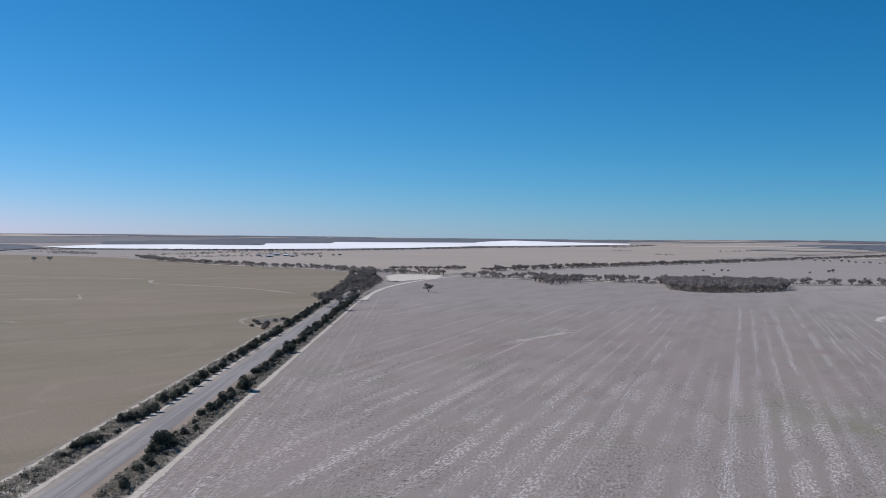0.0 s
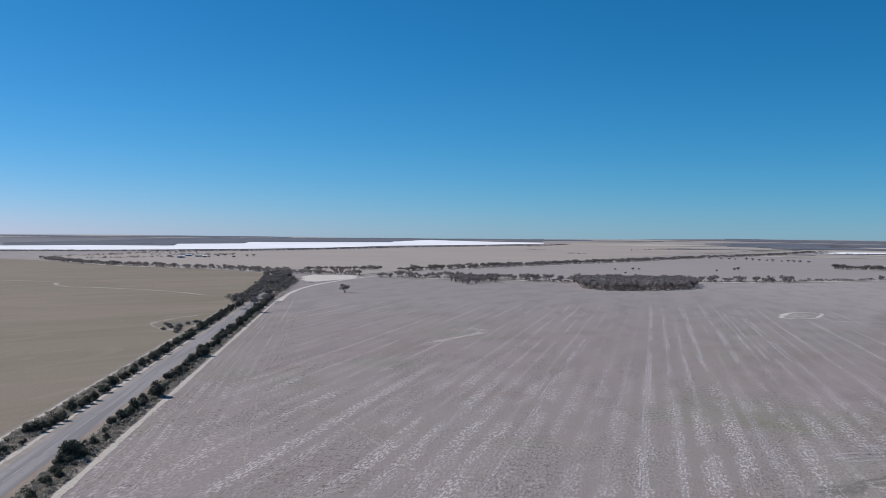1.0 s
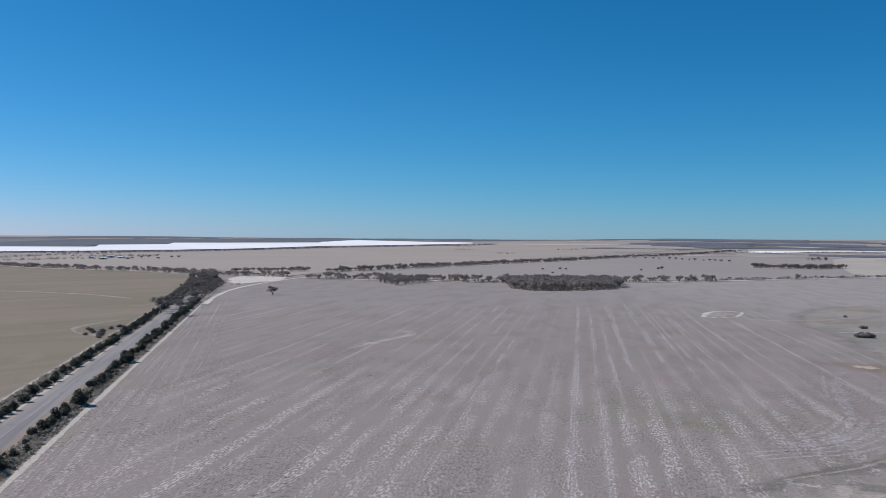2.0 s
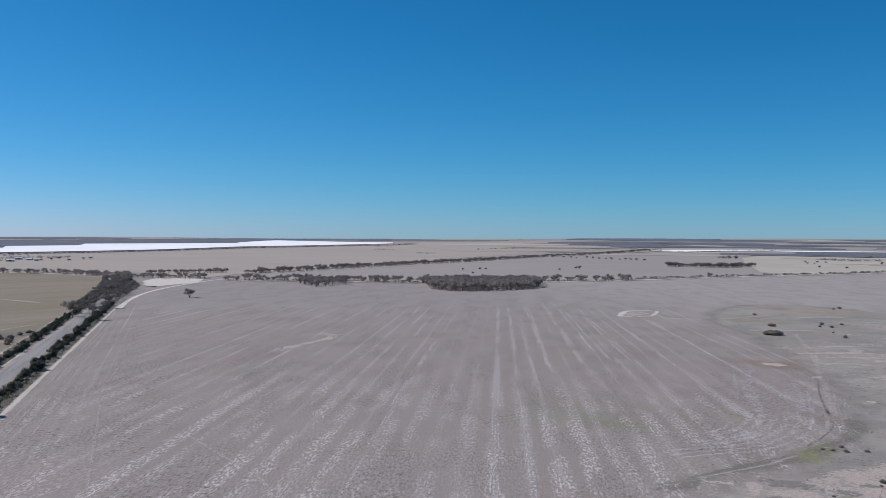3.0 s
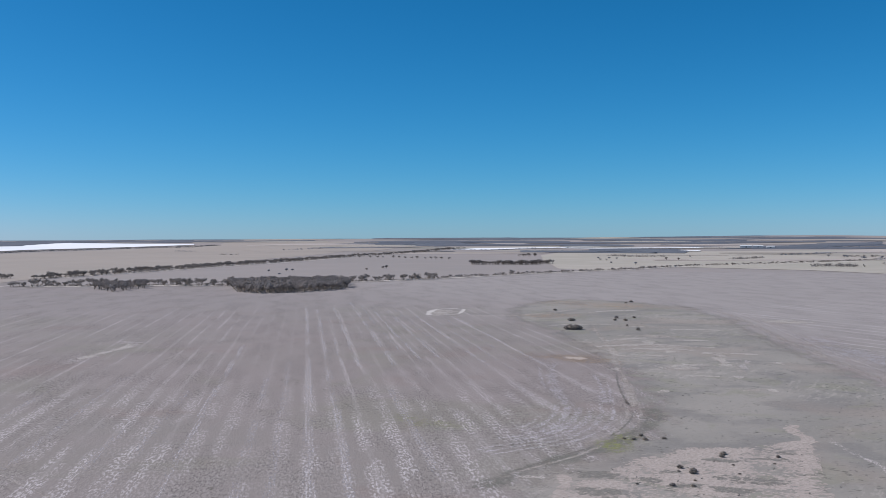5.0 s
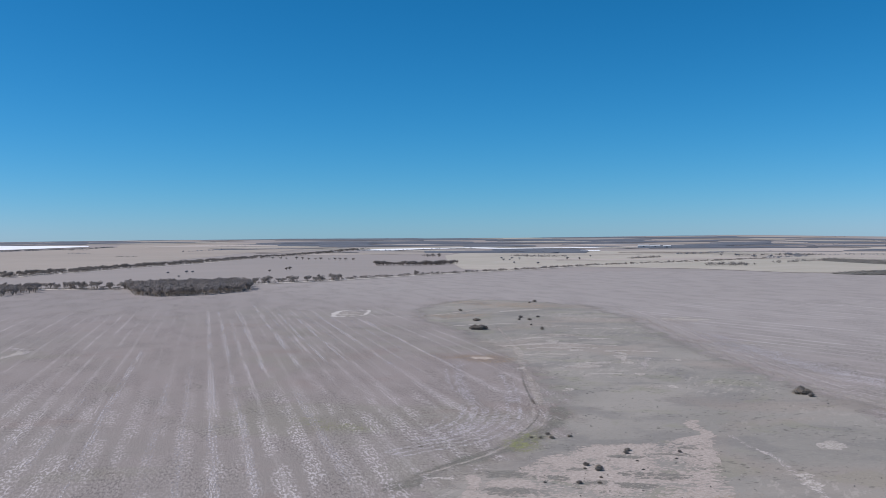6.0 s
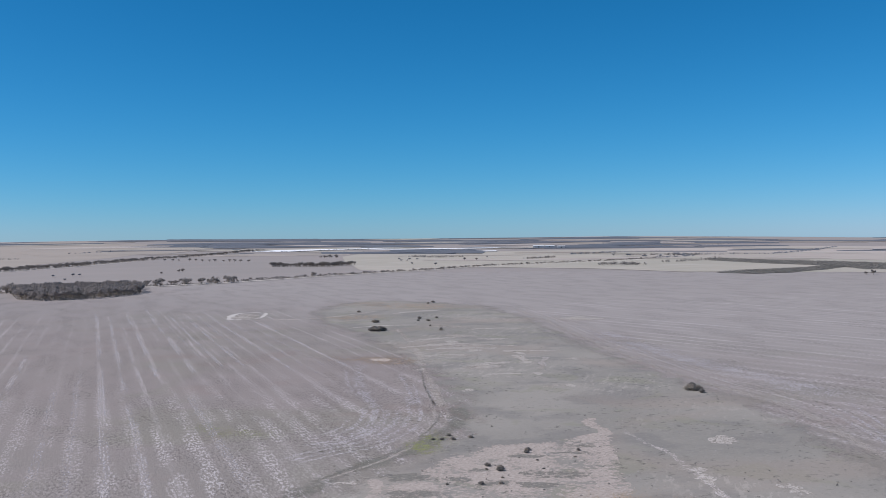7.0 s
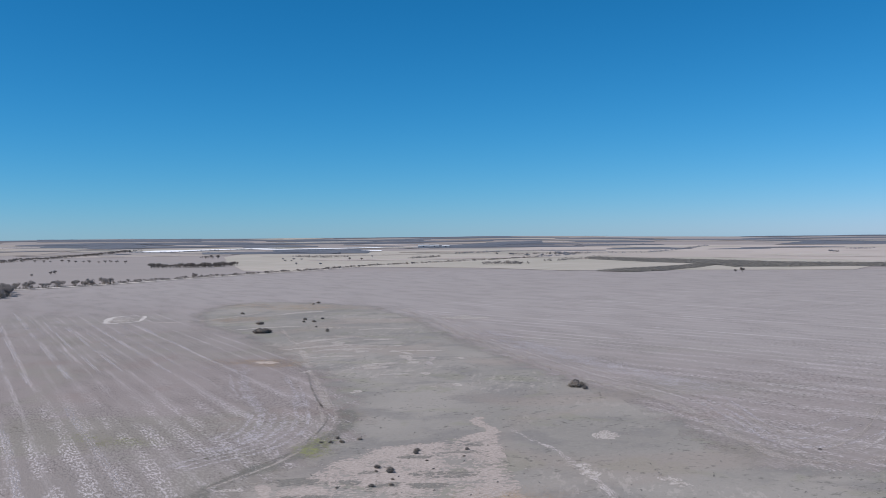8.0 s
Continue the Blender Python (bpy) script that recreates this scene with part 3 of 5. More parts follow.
ribbon("track", [(-420, 905), (-360, 884), (-300, 882), (-262, 872)], 5, SCALD, 0.12, "pale worn stock pad in the dry pasture", "track", 0.9)
blotch("dam_floor", -78.5, 470, 24, 12, 70, DARK_SOIL, 0.12, "dark dry floor of a small farm dam", "dam")
ribbon("dam_bank", [(-73.9, 429.5), (-87.6, 442.9), (-95.3, 467), (-90.1, 493), (-79, 519)], 4, DUST, 0.14, "low pale-earth bank of a small farm dam", "dam", 0.7)
ribbon("field_streak", [(21.8, 366.6), (41.9, 400.7), (57.9, 424.9), (60, 438.1)], 9, STREAK, 0.06, "pale dusty streak across the stubble", "track")
ribbon("field_streak", [(30, 381), (42, 401), (54, 419), (60, 434)], 4, SCALD, 0.08, "pale dusty streak across the stubble", "track", 0.8)
blotch("field_streak", 60.5, 437, 6, 12, 20, STREAK, 0.08, "pale dusty spot at the end of a streak", "bare ground")
ribbon("wheel_mark", [(-4.9, 229.2), (2.9, 202.8), (9.8, 181.9), (11.8, 163.1)], 1.3, WHEEL, 0.06, "single pale wheel mark in the stubble", "track", 0.6)
ribbon("wheel_mark", [(-27.4, 291), (-26.9, 357.9), (-28.3, 435.6), (-30.3, 557.7)], 1.6, WHEEL, 0.06, "thin pale wheel mark beside the road", "track", 0.5)
ribbon("wheel_mark", [(-19.4, 167.4), (-22, 211.6), (-27.4, 291)], 1.2, WHEEL, 0.06, "thin pale wheel mark beside the road", "track", 0.5)
TURN = [(92, 181), (103, 183), (114, 184), (127, 191), (139, 203), (149, 217), (160, 233), (174, 254)]


def beside(points, d):
    """The line shifted sideways by d."""
    out = []
    for i in range(len(points)):
        a, b = Vector(points[max(i - 1, 0)]), Vector(points[min(i + 1, len(points) - 1)])
        n = (b - a).normalized()
        out.append((points[i][0] - n.y * d, points[i][1] + n.x * d))
    return out


for d, first, last, wide, kind in ((-5.5, 0, 8, 1.8, CHAFF), (-2.5, 0, 7, 2.2, CHAFF), (0.5, 0, 6, 3.0, CHAFF), (3.5, 1, 6, 3.4, CHAFF), (6.5, 1, 6, 3.0, CHAFF), (9.5, 2, 6, 2.4, CHAFF), (12.5, 2, 5, 1.8, CHAFF), (-9.0, 2, 8, 1.4, WHEEL), (-12.5, 3, 8, 1.2, WHEEL)):
    ribbon("headland", beside(TURN, d)[first:last], wide, kind, 0.07, "pale chaff line where the seeder turned round", "track", 0.6)
for line, wide in (([(192, 303), (171, 271), (156, 246), (146, 226), (139, 210)], 5.0), ([(178, 290), (161, 262), (150, 240)], 2.2), ([(187, 270), (165, 234), (150, 212)], 2.4), ([(112, 192), (121, 193), (135, 203)], 3.0)):
    ribbon("headland", line, wide, CHAFF, 0.075, "curl of pale chaff where the seeder turned round", "track", 0.6)
ribbon("track", [(76, 152), (97, 163), (116, 169), (136, 180), (151, 193), (160, 207)], 8, HERB, 0.08, "grey-green weedy headland beside the stubble", "rough ground", 0.6)
ribbon("track", [(93, 162), (97, 164), (105.5, 167.7), (120, 174), (134, 184.5), (146.5, 196), (154, 206)], 0.7, FURROW, 0.09, "dark furrow at the stubble's edge", "track", 0.4)
ribbon("track", [(155, 208), (166, 226), (180, 247), (193, 266), (197, 280)], 1.0, FURROW, 0.09, "dark washed edge between stubble and rough ground", "track", 0.8)
ribbon("track", [(88, 160), (100, 163.5), (112, 168), (124, 175)], 1.6, DUST, 0.095, "pale wheel track along the furrow", "track", 0.4)
ribbon("track", [(153.5, 205.4), (169.6, 227.3), (202.7, 277.5), (231.8, 320.9), (293.7, 425.9)], 4, DUST, 0.09, "worn edge between stubble and rough ground", "track", 0.7)
for d, wide, kind in ((0.0, 5.0, WHEEL), (7.0, 2.0, STREAK), (12.0, 1.6, WHEEL)):
    ribbon("track", beside([(417, 468), (378, 400), (308, 295), (266, 226), (243, 184), (227, 148), (206, 122), (190, 103), (184, 92), (189, 82), (201, 78), (224, 80), (262, 90)], d), wide, kind, 0.09 + 0.001 * d, "pale track along the edge of the far stubble", "track", 0.5)
for arc, wide in (([(236, 146), (214, 121), (199, 105), (195, 96), (203, 90), (224, 88), (250, 94)], 2.6), ([(240, 144), (220, 123), (206, 109), (203, 101), (210, 96), (230, 95)], 2.0), ([(246, 142), (228, 125), (215, 113), (213, 107), (222, 103), (240, 104)], 1.8)):
    ribbon("headland", arc, wide, CHAFF, 0.085, "curl of pale chaff where the seeder turned round", "track", 0.6)
ribbon("track", [(170, 156), (163, 143), (158.7, 133), (152.5, 124), (147, 116), (141, 107.6), (134, 100)], 2.4, STREAK, 0.09, "pale wheel track through rough ground", "track", 0.8)
ribbon("track", [(153, 123), (148, 116), (143, 111)], 4.5, SCALD, 0.095, "pale scalded stretch of the wheel track", "track", 0.8)
sheet("bare_clay", [(58, 122), (80, 140), (96, 149), (108, 155.5), (116, 159.5), (127, 165), (136, 164), (144, 160), (152, 158), (160, 158), (165, 157), (162, 149), (151, 139), (141, 129), (135, 122), (128, 111), (112, 95), (92, 78), (58, 80)],
      PAN, 0.08, "bare pinkish clay pan with dark shrubs", "bare ground", 5, 1.2, fade=4.0)
blotch("clay_stain", 124, 115, 13, 8, 140, CLAY, 0.11, "orange clay stain on the bare pan", "bare ground")
for x, y, a, b, t in ((127.6, 135.3, 8, 5, 140), (105, 151.8, 7, 4, 140), (143.8, 146, 6, 2.5, 140), (120, 132, 5, 3, 140), (114.8, 138, 5, 3, 150), (111, 145, 4, 3, 120), (134, 150, 5, 2, 140), (150, 149, 4, 2, 120), (98, 141, 7, 4, 130), (118, 148, 4, 2, 140)):
    blotch("weed_patch", x, y, a, b, t, PAN_HERB, 0.12, "grey-green herbage on the bare pan", "weeds", t + x)
ribbon("bare_spot", [(161, 152), (166, 158), (168, 163), (172, 168), (176, 170)], 4, PAN, 0.1, "tongue of bare pink clay", "bare ground", 0.6)
ribbon("bare_spot", [(99, 156), (96, 150), (90, 143), (83, 132)], 3.2, PAN, 0.1, "tongue of bare pink clay", "bare ground", 0.6)
blotch("bare_spot", 93, 156, 3.5, 1.8, 140, SCALD, 0.1, "pale scald beside the clay tongue", "bare ground", 3.0)
blotch("weed_patch", 127, 174.5, 15, 6.5, 40, FRESH, 0.1, "yellow-green weeds in a damp hollow", "weeds")
blotch("weed_patch", 97.8, 215.2, 7, 17, 20, GREENING, 0.06, "sparse yellow-green weeds in stubble", "weeds")
blotch("clay_stain", 375, 539, 40, 60, 0, CLAY, 0.06, "orange clay showing through the stubble", "bare ground")
blotch("clay_stain", 201.4, 301.7, 18, 26, 30, CLAY, 0.08, "orange clay showing through the stubble", "bare ground")
blotch("clay_stain", 201.4, 301.7, 5, 6, 30, PINK, 0.1, "bare pink clay spot", "bare ground")
blotch("salt_spot", 257, 526, 11, 25, -28, SCALD, 0.09, "pale bare pan in the stubble", "bare ground")
ribbon("salt_rim", [(246, 506), (258, 510), (268, 524), (277, 538), (279, 546)], 3.0, SALT_RIM, 0.115, "white crusted rim of a bare pan in the stubble", "bare ground", 0.9)
ribbon("salt_rim", [(246, 506), (241, 513), (249, 530), (261, 547), (272, 551), (278, 545)], 4.5, SALT_RIM, 0.11, "white crusted rim of a bare pan in the stubble", "bare ground", 0.7)
ribbon("bare_spot", [(386, 391), (383.4, 380.3), (390.8, 370.9), (399.1, 365.7)], 12, SCALD, 0.12, "pale scald at the stubble's edge", "bare ground", 0.6)
ribbon("bare_spot", [(245.8, 275.5), (252.2, 265.8), (241, 256.1), (233, 245.7)], 4, STREAK, 0.12, "pale washed streak in rough ground", "bare ground", 0.6)
ribbon("bare_spot", [(242.1, 312.7), (251.4, 307.5), (260.8, 298.2)], 9, SCALD, 0.12, "ragged line of pale scalds in rough ground", "bare ground", 0.7)
ribbon("bare_spot", [(210, 264.8), (217.2, 264.6), (225.4, 266.7), (232.7, 263.4)], 8, SCALD, 0.12, "pale scald in rough ground", "bare ground", 0.5)
for x, y, a, b, t in ((216.3, 260.3, 8, 6, 20), (243.8, 270, 10, 3, 60), (257.4, 314.6, 16, 8, 140), (204.8, 213.9, 6, 3, 20), (318.7, 284.8, 9, 16, 0), (384.6, 374.2, 14, 18, 0), (234.2, 292.9, 10, 5, 120), (279.4, 350.7, 14, 7, 130), (229.9, 245.3, 7, 3, 40), (304.4, 385.2, 16, 8, 120)):
    blotch("bare_spot", x, y, a, b, t, DUST, 0.1, "pale bare spot in rough ground", "bare ground", t)

for line, wide in (([(228, 330), (240, 328), (256, 325), (264, 312), (270, 300)], 7), ([(232, 317), (246, 313), (258, 301)], 6), ([(211, 267), (218, 262), (226, 257)], 8), ([(251, 280), (243, 268), (234, 256)], 5), ([(243, 345), (262, 348), (285, 342)], 6), ([(252, 292), (262, 286), (270, 276)], 5),
                   ([(218, 300), (228, 298), (236, 290)], 5), ([(205, 246), (212, 243), (217, 238)], 4), ([(386, 378), (392, 384), (398, 380)], 12), ([(300, 372), (316, 366), (326, 356)], 5), ([(262, 420), (284, 418), (300, 408)], 6), ([(330, 478), (352, 486), (372, 480)], 7)):
    ribbon("scald_line", line, wide, SCALD, 0.13, "ragged pale scald in rough ground", "bare ground", 0.9)
ribbon("scald_line", [(255, 496), (279, 484), (312, 493), (350, 511)], 4, DUST, 0.1, "pale washed line across the stubble", "bare ground", 0.8)
blotch("clay_stain", 300, 470, 30, 22, 0, CLAY, 0.06, "orange clay showing through the rough ground", "bare ground", 5.0)
ribbon("chaff_band", [(349.5, 333.4), (300.9, 255.5), (273.5, 195.8), (246.2, 138.3)], 20, CHAFF, 0.08, "broad pale chaff along the edge of the stubble", "track", 0.6)
for x, y, a, b, t in ((247.4, 301.8, 7, 4, 45), (260.2, 332.7, 9, 4, 60), (280.8, 328.9, 10, 4, 140), (196.6, 270.5, 4, 2, 40), (253.9, 281.7, 8, 2.5, 70), (215.2, 261.2, 8, 3, 140), (177.7, 133.2, 6, 4, 30), (152.6, 99.7, 5, 3, 60), (179.9, 224.4, 4, 2, 30), (210, 211.4, 4, 2, 60), (219.8, 235.6, 4, 2, 60), (257.5, 255.1, 5, 2, 60)):
    blotch("bare_spot", x, y, a, b, t, SCALD, 0.12, "pale scald in rough ground", "bare ground", t * 0.3 + y)

def row_material(name, strength, turn):
    """Chaff of one pass: fine parallel lines, broken along their length."""
    k = Mat(name)
    edge = k.attr("edge")
    grains = k.noise(1.0, 4, k.mapped(turn, (2.6, 0.7, 1)), rough=0.75)
    gaps = k.noise(1.0, 3, k.mapped(turn, (0.25, 0.022, 1)), rough=0.6)
    fine = k.math("ABSOLUTE", k.math("SUBTRACT", k.math("FRACT", k.split(k.mapped(turn, (1.35, 1, 1)), 0)), 0.5))
    cover = k.math("MULTIPLY", k.step(edge, 0.0, 0.8), k.step(gaps, 0.36, 0.54, 0.25, 1.0))
    cover = k.math("MULTIPLY", k.math("MULTIPLY", cover, k.step(fine, 0.42, 0.16, 0.65, 1.0)), strength)
    alpha = k.step(k.math("ADD", grains, k.math("MULTIPLY", cover, 0.215)), 0.60, 0.78, 0.0, 0.8)
    col = k.mix(k.step(grains, 0.4, 0.65), (0.44, 0.40, 0.40), (0.56, 0.515, 0.52))
    return k.done(col, 0.95, grains, 0.05, alpha)


# the passes of the seeder that left most chaff: distance across, where they begin and end along their way, width, strength
ROW_STRONG, ROW_FAINT = row_material("strong_chaff_row", 1.0, ROW_AZ), row_material("faint_chaff_row", 0.72, ROW_AZ)
row_dir = Vector((math.sin(radians(ROW_AZ)), math.cos(radians(ROW_AZ))))
row_side = Vector((row_dir.y, -row_dir.x))
for across, near_end, far_end, wide, kind in (
        (-1.8, 140, 640, 3.0, ROW_STRONG), (5.2, 140, 620, 2.6, ROW_STRONG), (10.5, 330, 560, 2.0, ROW_FAINT), (16.2, 335, 640, 2.6, ROW_STRONG), (29, 340, 680, 3.0, ROW_STRONG), (40, 350, 640, 2.4, ROW_STRONG),
        (34.5, 380, 660, 1.8, ROW_FAINT), (47.5, 350, 620, 2.4, ROW_STRONG), (54, 400, 640, 1.8, ROW_FAINT), (61.5, 330, 600, 2.4, ROW_STRONG), (68, 320, 560, 1.8, ROW_FAINT), (75, 340, 540, 1.8, ROW_FAINT), (82.3, 330, 560, 2.4, ROW_STRONG),
        (-29.2, 140, 420, 2.8, ROW_STRONG), (-15, 140, 330, 2.6, ROW_FAINT), (-8.5, 140, 360, 2.6, ROW_FAINT), (-38, 140, 300, 2.4, ROW_FAINT), (-61.5, 150, 330, 2.6, ROW_FAINT), (-79.5, 170, 320, 2.4, ROW_FAINT), (22.5, 150, 300, 2.8, ROW_FAINT), (-46, 140, 260, 2.4, ROW_FAINT)):
    run = [row_side * (across + 0.9 * noise.noise((across, v * 0.012, 8.0))) + row_dir * v for v in range(near_end, far_end + 1, 20)]
    ribbon("chaff_row", [(p.x, p.y) for p in run], wide, kind, 0.05 + 0.0005 * across, "pale chaff row left by one pass of the seeder", "stubble row", 0.5)
# wheel lines beside the road
for dx, first, last, wide in ((15.4, 100, 620, 0.9), (17.2, 100, 560, 0.8), (19.6, 100, 460, 1.0), (22.6, 100, 380, 0.9)):
    ribbon("wheel_mark", [(road_x(y) + dx + 0.5 * noise.noise((y * 0.02, dx, 0)), y) for y in range(first, last + 1, 40)], wide, WHEEL, 0.06, "thin pale wheel mark beside the road", "track", 0.5)

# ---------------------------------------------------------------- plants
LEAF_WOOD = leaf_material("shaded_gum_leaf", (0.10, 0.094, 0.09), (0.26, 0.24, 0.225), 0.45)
LEAF_SHRUB = leaf_material("grey_shrub_leaf", (0.17, 0.15, 0.132), (0.42, 0.375, 0.335), 0.5)
LEAF_GROVE = leaf_material("grove_leaf", (0.19, 0.168, 0.158), (0.40, 0.36, 0.345), 0.5)
LEAF_SHORE = leaf_material("shore_leaf", (0.07, 0.075, 0.08), (0.14, 0.145, 0.155))
LEAF_DRY = leaf_material("dry_undergrowth_leaf", (0.19, 0.165, 0.15), (0.40, 0.36, 0.33), 0.5)
rng = random.Random(7)


def tube(verts, faces, p, q, a, b, n=6):
    """A tapered limb from p to q."""
    d = (q - p).normalized()
    u = d.orthogonal().normalized()
    w = d.cross(u)
    base = len(verts)
    for c, r in ((p, a), (q, b)):
        for i in range(n):
            t = math.tau * i / n
            verts.append(c + (u * math.cos(t) + w * math.sin(t)) * r)
    for i in range(n):
        faces.append((base + i, base + (i + 1) % n, base + n + (i + 1) % n, base + n + i))
    faces.append(tuple(base + n + i for i in range(n)))


def leaf_cloud(verts, faces, r, centre, radii, count, size, inner=0.45, loose=0.4, up=0.3):
    """Small leaf sprays scattered through an egg-shaped clump."""
    for _ in range(count):
        d = Vector((r.gauss(0, 1), r.gauss(0, 1), r.gauss(0, 1))).normalized()
        k = inner + (1 - inner) * r.random() ** 0.5
        c = centre + Vector((d.x * radii[0], d.y * radii[1], d.z * radii[2])) * k
        n = (d + Vector((r.gauss(0, loose), r.gauss(0, loose), r.gauss(up, loose)))).normalized()
        u = n.orthogonal().normalized()
        u = Matrix.Rotation(r.random() * math.tau, 3, n) @ u
        w = n.cross(u)
        s = size * (0.6 + 0.8 * r.random())
        b = len(verts)
        verts += [c - u * s * 0.5, c - w * s * 0.32 + u * 0.1 * s, c + u * s * 0.55 + n * 0.1 * s, c + w * s * 0.34]
        faces.append((b, b + 1, b + 2, b + 3))


def plant(name, label, category, stems, lumps, leaf, bark, seed, group):
    """A tree or bush as one thing: stems are limbs (from, to, radius), lumps are clumps (centre, radii, leaf count, leaf size)."""
    r = random.Random(seed)
    root = new(name)
    tagged(root, label, category, group)
    tv, tf = [], []
    for p, q, a, b in stems:
        tube(tv, tf, Vector(p), Vector(q), a, b)
    mesh_object("trunk", tv, tf, bark, root, True)
    cv, cf = [], []
    for c, rad, count, size in lumps:
        leaf_cloud(cv, cf, r, Vector(c), rad, count, size)
    mesh_object("crown", cv, cf, leaf, root)
    return root


def make_bush(seed, group, tall=1.0, leaf=None):
    """Dense dark roadside wattle, about 3.4 m high, leaves down to the ground."""
    r = random.Random(seed)
    stems, lumps = [], []
    for i in range(5):
        a = math.tau * i / 5 + r.random()
        k = 0.5 + 0.7 * r.random()
        stems.append(((0.1 * math.cos(a), 0.1 * math.sin(a), -0.1), (k * math.cos(a), k * math.sin(a), 1.5 * tall), 0.09, 0.03))
    for i in range(8):
        a, k = r.random() * math.tau, 1.25 * math.sqrt(r.random())
        h = (0.75 + 1.75 * (1 - k / 1.7) * (0.5 + 0.5 * r.random())) * tall
        s = 0.65 + 0.4 * r.random()
        lumps.append(((k * math.cos(a), k * math.sin(a), h), (s, s, s * 0.8), 120, 0.34))
    lumps.append(((0, 0, 0.75), (1.35, 1.35, 0.7), 200, 0.36))
    return plant("bush", "dense dark green roadside bush, leafy down to the ground", "bush", stems, lumps, leaf or LEAF_BUSH, BARK_DARK, seed, group)


def make_mallee(seed, group, label, high=6.5, leaf=None, spread=1.0, density=1.0):
    """Multi-stemmed mallee gum with bare pale stems and an uneven umbrella crown."""
    r = random.Random(seed)
    stems, lumps = [], []
    count = 3 + seed % 3
    for i in range(count):
        a = math.tau * i / count + r.random() * 0.9
        k = (0.7 + 0.9 * r.random()) * spread
        mid = (0.45 * k * math.cos(a), 0.45 * k * math.sin(a), high * 0.38)
        tip = (k * math.cos(a), k * math.sin(a), high * (0.50 + 0.26 * r.random()))
        stems.append(((0.12 * math.cos(a), 0.12 * math.sin(a), -0.2), mid, 0.16, 0.11))
        stems.append((mid, tip, 0.11, 0.04))
        for _ in range(2):
            s = (0.85 + 0.6 * r.random()) * spread
            c = (tip[0] * 1.25 + r.gauss(0, 0.5), tip[1] * 1.25 + r.gauss(0, 0.5), tip[2] + high * 0.10 + r.gauss(0, 0.35))
            lumps.append((c, (s, s, s * 0.75), int(42 * density), 0.70))
    return plant("tree", label, "tree", stems, lumps, leaf or LEAF_GUM, BARK, seed, group)


class Planter:
    """Sets out plants of a few built kinds: each built one stands first, the others are copies of it."""

    def __init__(self, makers):
        self.kinds = [[make, None] for make in makers]

    def put(self, x, y, s=1.0, sz=None):
        kind = self.kinds[rng.randrange(len(self.kinds))]
        m = pose(x, y, height(x, y), 0, 0, rng.random() * 360)
        if kind[1] is None:
            kind[1] = kind[0]()
            kind[1].matrix_basis = m @ Matrix.Diagonal((s, s, sz or s, 1))
            return kind[1]
        a, b, c = kind[1].scale
        return copy_thing(kind[1], m @ Matrix.Diagonal((s / a, s / b, (sz or s) / c, 1)))


def inside(x, y, poly):
    hit = False
    for i in range(len(poly)):
        (ax, ay), (bx, by) = poly[i], poly[i - 1]
        if (ay > y) != (by > y) and x < (bx - ax) * (y - ay) / (by - ay) + ax:
            hit = not hit
    return hit


def spread(poly, gap, jitter=0.45):
    """Places over an area, on a loose grid."""
    xs, ys = [p[0] for p in poly], [p[1] for p in poly]
    out, y = [], min(ys)
    while y < max(ys):
        x = min(xs)
        while x < max(xs):
            px, py = x + rng.uniform(-jitter, jitter) * gap, y + rng.uniform(-jitter, jitter) * gap
            if inside(px, py, poly):
                out.append((px, py))
            x += gap
        y += gap
    return out


def along(points, gap, wide):
    """Places along a line, shifted off it by up to wide."""
    out = []
    for (ax, ay), (bx, by) in zip(points, points[1:]):
        d = Vector((bx - ax, by - ay))
        side = Vector((-d.y, d.x)).normalized()
        t = 0.0
        while t < d.length:
            s = rng.uniform(-wide, wide)
            p = Vector((ax, ay)) + d * (t / d.length) + side * s
            out.append((p.x, p.y))
            t += gap * rng.uniform(0.4, 1.6)
    return out


# bushes along the road
roadside = "bushes along the road"
bushes = Planter([lambda i=i: make_bush(40 + i, roadside, (1.0, 0.85, 1.15, 0.95, 1.05)[i]) for i in range(5)])
for y, dx, size in ((176, -9.1, 0.75), (183, -10.2, 0.95), (185, -9.4, 1.05), (187, -8.4, 1.0), (189, -9.3, 0.85), (191, -8.0, 0.85), (197.5, -6.8, 0.5), (201, -7.4, 0.4), (208.5, -9.4, 0.85), (210.5, -8.0, 1.1), (213, -9.0, 0.8), (214.6, -7.4, 1.0), (219, -6.8, 0.9),
                    (223, -6.3, 0.95), (229, -7.5, 0.5), (235, -7.5, 0.95), (240, -6.9, 1.0), (245, -6.5, 1.05), (250, -6.0, 0.85), (255, -7.6, 0.6), (262, -6.6, 1.0), (266, -7.6, 0.8), (273, -7.2, 1.05), (279, -7.6, 0.8), (285, -6.9, 0.9), (291, -7.4, 0.85), (298, -7.0, 1.0), (305, -8.0, 0.8), (314, -7.7, 1.0), (322, -7.4, 0.9)):
    bushes.put(road_x(y) + dx * 0.97, y, size * rng.uniform(0.78, 0.92))
y = 329.0
while y < 660:
    dense = noise.noise((y * 0.05, 0, 1)) > -0.2
    x = road_x(y) - 7.3 - 0.003 * (y - 330) + rng.uniform(-1.4, 1.2)
    bushes.put(x, y, rng.uniform(0.7, 1.1) if dense else rng.uniform(0.45, 0.75))
    y += rng.uniform(2.4, 4.0) if dense else rng.uniform(3.4, 6.0)
bushes.put(road_x(184.5) + 6.4, 184.5, 1.25, 1.6)
bushes.put(road_x(187) + 7.6, 187, 0.9, 1.0)
